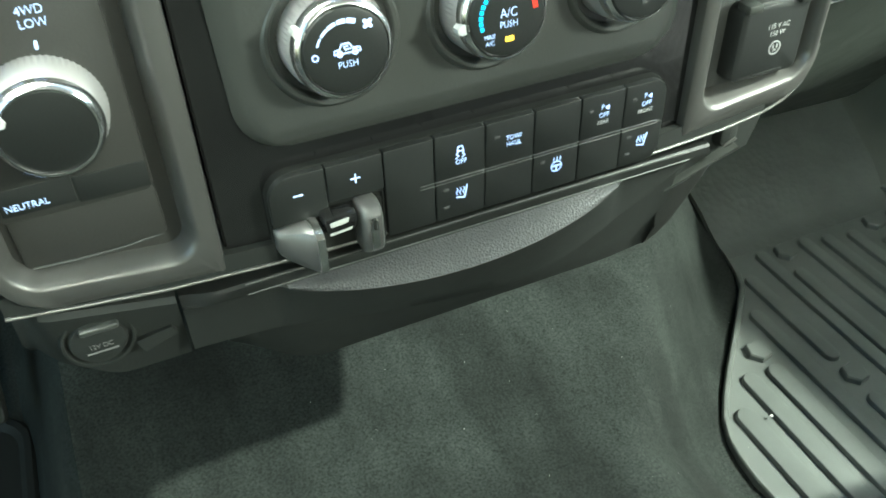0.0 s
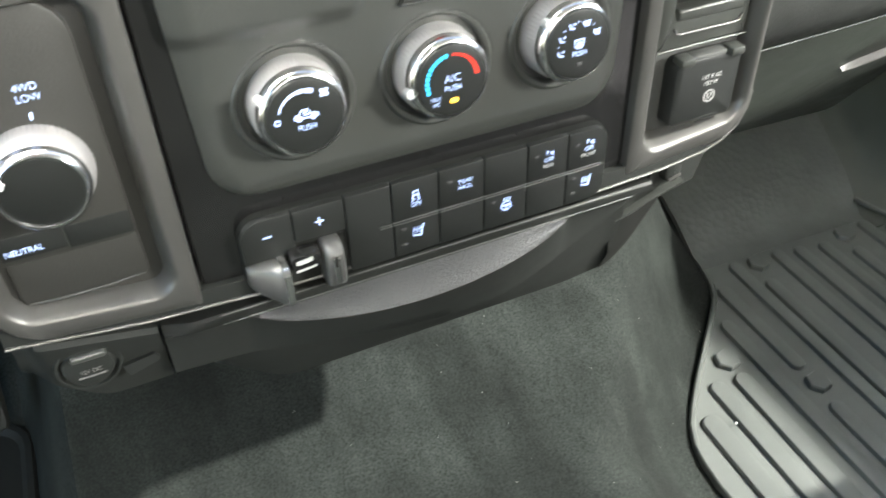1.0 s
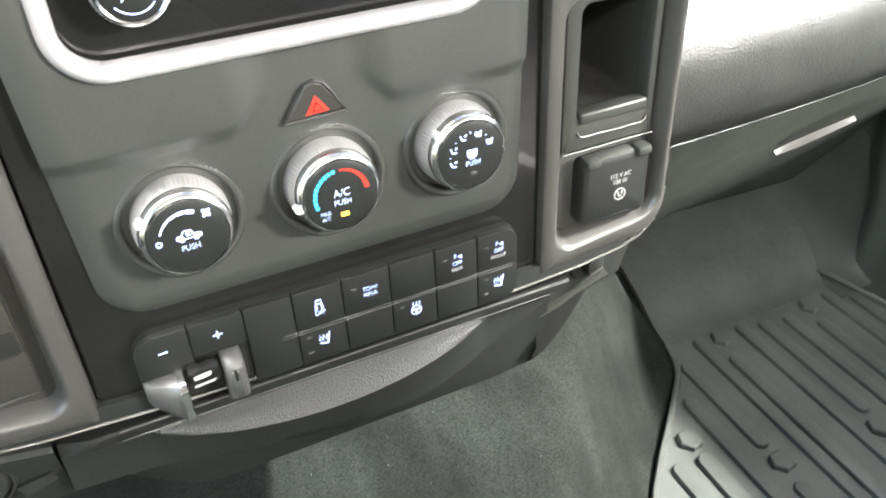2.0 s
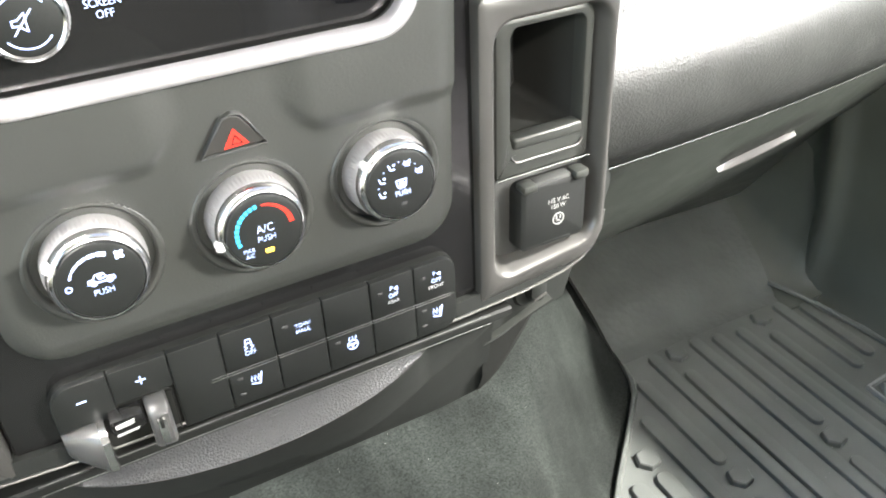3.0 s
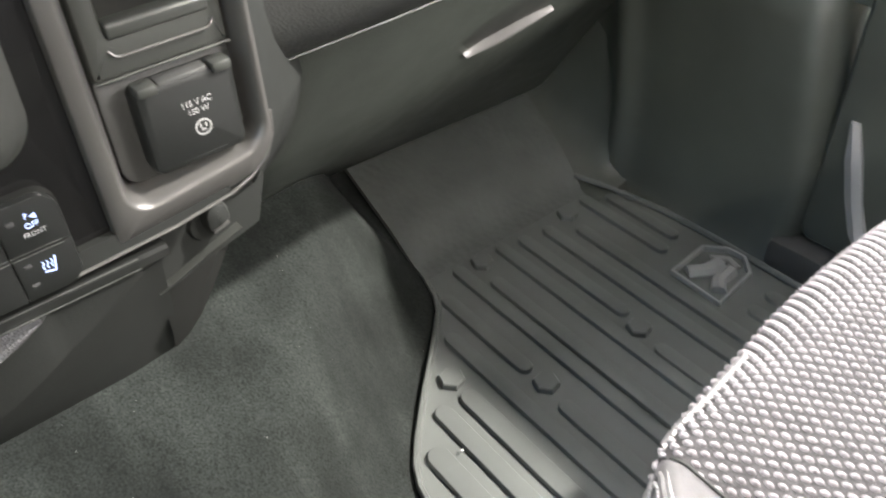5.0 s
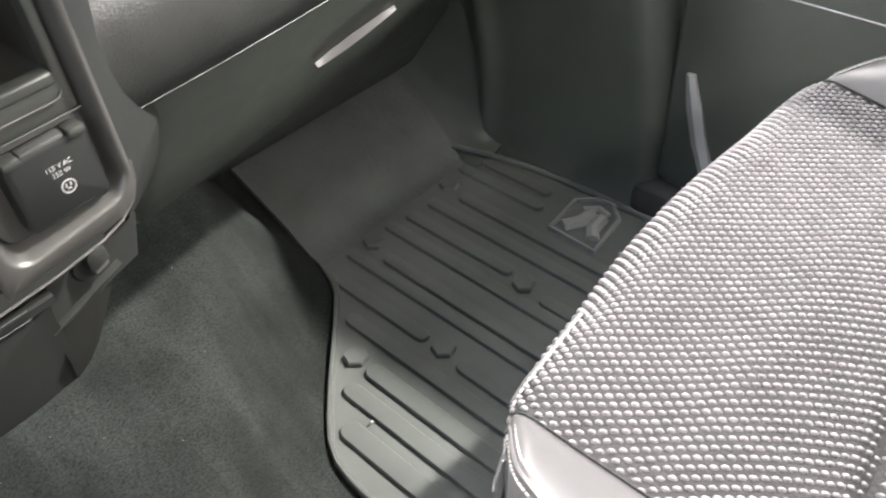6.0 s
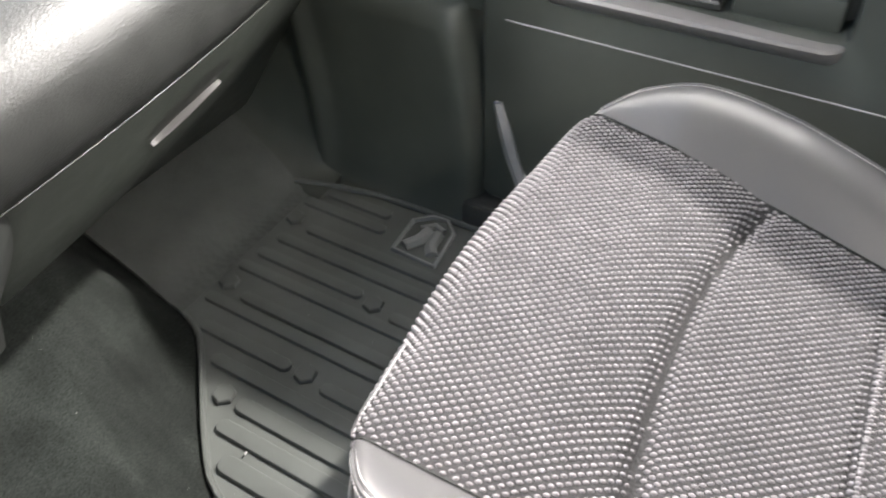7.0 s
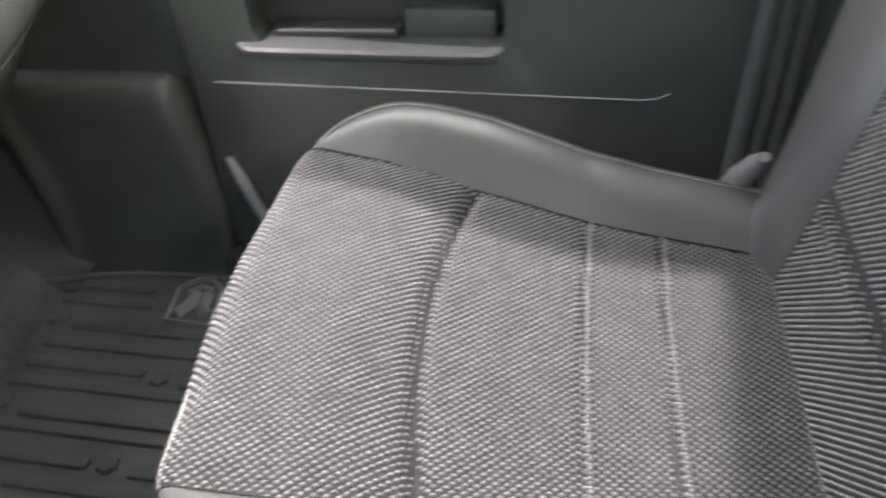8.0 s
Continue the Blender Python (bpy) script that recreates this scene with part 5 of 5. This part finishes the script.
    for a in range(-95, 96):
        for b in range(-95, 96):
            p = Vector((0.00428 * a + 0.0032 * b, -0.0045 * a + 0.0047 * b))
            x, y = SX + p.x, -0.38 + p.y
            if y < -0.69 or abs(x - SX) > cloth_half(y) - 0.001:
                continue
            if y > front_line(x) + 0.045:
                continue
            if abs(y - seam_y(x, 0)) < 0.0022:
                continue
            q = Vector(seat_point(x, y))
            h = 0.003
            n = (Vector(seat_point(x + h, y)) - Vector(seat_point(x - h, y))).cross(Vector(seat_point(x, y + h)) - Vector(seat_point(x, y - h))).normalized()
            if n.z < 0:
                n = -n
            jit = rng.uniform(-0.12, 0.12)
            places.append((tuple(q - n * 0.0003), (e1.x + jit * e2.x, e1.y + jit * e2.y, 0.0), tuple(n)))
    # close-set yarn that stands up along the two cross seams
    for k in (1, 2):
        for i in range(-90, 91):
            x = SX + 0.0043 * i
            y = seam_y(x, k) - 0.0040
            if abs(x - SX) < cloth_half(y) - 0.003:
                n = Vector((0.0, -0.30, 1.0)).normalized()
                places.append((tuple(Vector(seat_point(x, y)) + n * 0.0004), (e1.x, e1.y, 0.0), tuple(n)))
    knots("weave_yarn", places, (0.0026, 0.00172, 0.0021), root)

    # backrest
    tilt = radians(17)

    def bk(x, h, out):
        """A place on the backrest: across, up along it, and out of its face."""
        y = -0.655 - math.sin(tilt) * h + math.cos(tilt) * out
        z = 0.245 + math.cos(tilt) * h + math.sin(tilt) * out
        return (x, y, z)
    def bhalf(h, sgn=1):
        return (0.112 if sgn > 0 else 0.190) + (0.050 if sgn > 0 else 0.015) * smooth01((h - 0.10) / 0.4)

    def across(s, h):
        """A place across the cloth: s from -1 at the inner seam to 1 at the outer one."""
        return SX + s * bhalf(h, s)
    def bout(x, h):
        o = 0.012 * math.sin(math.pi * min(1, h / 0.6)) + 0.010 * smooth01((0.05 - h) / 0.05) * -1
        o -= 0.006 * math.exp(-((h - 0.156) / 0.005) ** 2)
        o += 0.004 * math.exp(-((h - 0.143) / 0.007) ** 2)
        return o
    hs = [0.70 * j / 70 for j in range(71)]
    back = part("backrest", loft([[bk(SX - 0.24, h, -0.10), bk(SX - 0.24, h, -0.03), bk(SX + 0.19, h, -0.03), bk(SX + 0.19, h, -0.10)] for h in (0.0, 0.35, 0.70)], True, True, True), M_PLASTIC, root, "upright backrest with a black shell")
    part("back_cover", loft([[bk(across(mix(-1, 1, i / 60), h), h, bout(0, h)) for i in range(61)] for h in hs], closed=False), M_CLOTH, back, "dark grey woven cloth cover")
    for sgn in (-1, 1):
        rings = []
        for h in hs:
            k = smooth01((h + 0.05) / 0.16)
            wide = 1.0 + (0.95 * smooth01((h - 0.04) / 0.30) if sgn > 0 else 0.0)
            rings.append([bk(SX + sgn * (bhalf(h, sgn) + o * wide), h, q * k + (1 - k) * min(q, 0)) for o, q in ((0, 0.0), (0.006, 0.008), (0.020, 0.022), (0.040, 0.032), (0.060, 0.033), (0.074, 0.024), (0.084, 0.004), (0.088, -0.03), (0.084, -0.10))])
        part("back_bolster", loft(rings, closed=False), M_SEAT_LEATHER, back, "charcoal leatherette side bolster")
    places = []
    c1, c2 = (-0.69, 0.724), (0.724, 0.69)
    up = (0.0, -math.sin(tilt), math.cos(tilt))
    for a in range(-110, 111):
        for b in range(-90, 91):
            k = a * KNOT_A + (KNOT_A / 2 if b % 2 else 0)
            x, h = SX + c1[0] * k + c2[0] * b * KNOT_B, 0.30 + c1[1] * k + c2[1] * b * KNOT_B
            if h < 0.004 or h > 0.62 or abs(x - SX) > bhalf(h, x - SX) - 0.004 or abs(h - 0.156) < 0.003:
                continue
            places.append((bk(x, h, bout(x, h) - 0.0003), (c1[0], c1[1] * up[1], c1[1] * up[2]), (0.0, math.cos(tilt), math.sin(tilt))))
    # close-set yarn that stands up along the two cross seams
    for k in (1, 2):
        for i in range(-90, 91):
            x = SX + 0.0043 * i
            y = seam_y(x, k) - 0.0040
            if abs(x - SX) < cloth_half(y) - 0.003:
                n = Vector((0.0, -0.30, 1.0)).normalized()
                places.append((tuple(Vector(seat_point(x, y)) + n * 0.0004), (e1.x, e1.y, 0.0), tuple(n)))
    knots("weave_yarn", places, (0.0026, 0.0017, 0.0021), back)
    # recliner cover between cushion and backrest
    bm = loft([[(x + r * 0.8 * math.cos(2 * math.pi * k / 16), y + r * math.sin(2 * math.pi * k / 16), z + 0.5 * r * math.cos(2 * math.pi * k / 16)) for k in range(16)] for x, y, z, r in ((0.800, -0.600, 0.190, 0.006), (0.797, -0.604, 0.202, 0.016), (0.790, -0.610, 0.222, 0.021), (0.782, -0.617, 0.240, 0.019), (0.772, -0.624, 0.258, 0.012), (0.756, -0.634, 0.290, 0.012), (0.738, -0.644, 0.325, 0.014), (0.724, -0.652, 0.350, 0.012), (0.716, -0.658, 0.365, 0.006))], True, True, True)
    part("recliner_cover", bm, M_SHELF, root, "grey plastic recliner cover")


KNOT_A, KNOT_B = 0.0062, 0.0055
build_seat()


# ---------------------------------------------------------------- lint and dust
def build_lint():
    rng = random.Random(11)
    verts, faces = [], []

    def fleck(x, y, z, r):
        k = len(verts)
        a = rng.uniform(0, math.pi)
        c, d = r * math.cos(a), r * math.sin(a)
        verts.extend([(x + c, y + d, z), (x - 0.5 * d, y + 0.5 * c, z), (x - c, y - d, z), (x + 0.5 * d, y - 0.5 * c, z), (x, y, z + 0.6 * r), (x, y, z - 0.3 * r)])
        for i in range(4):
            faces.append((k + i, k + (i + 1) % 4, k + 4))
            faces.append((k + (i + 1) % 4, k + i, k + 5))
    for _ in range(60):
        x, y = rng.uniform(-0.10, 0.33), rng.uniform(-0.25, 0.30)
        fleck(x, y, carpet_height(x, y) + 0.0022, rng.uniform(0.0003, 0.0006))
    for _ in range(60):
        fleck(rng.uniform(0.34, 0.86), rng.uniform(-0.10, 0.26), 0.0012, rng.uniform(0.0003, 0.0006))
    me = bpy.data.meshes.new("lint")
    me.from_pydata(verts, [], faces)
    me.materials.append(M_WHITE)
    tagged(new("lint", me), "scattered pale lint specks on carpet and mat", "lint", kind="stuff")


build_lint()
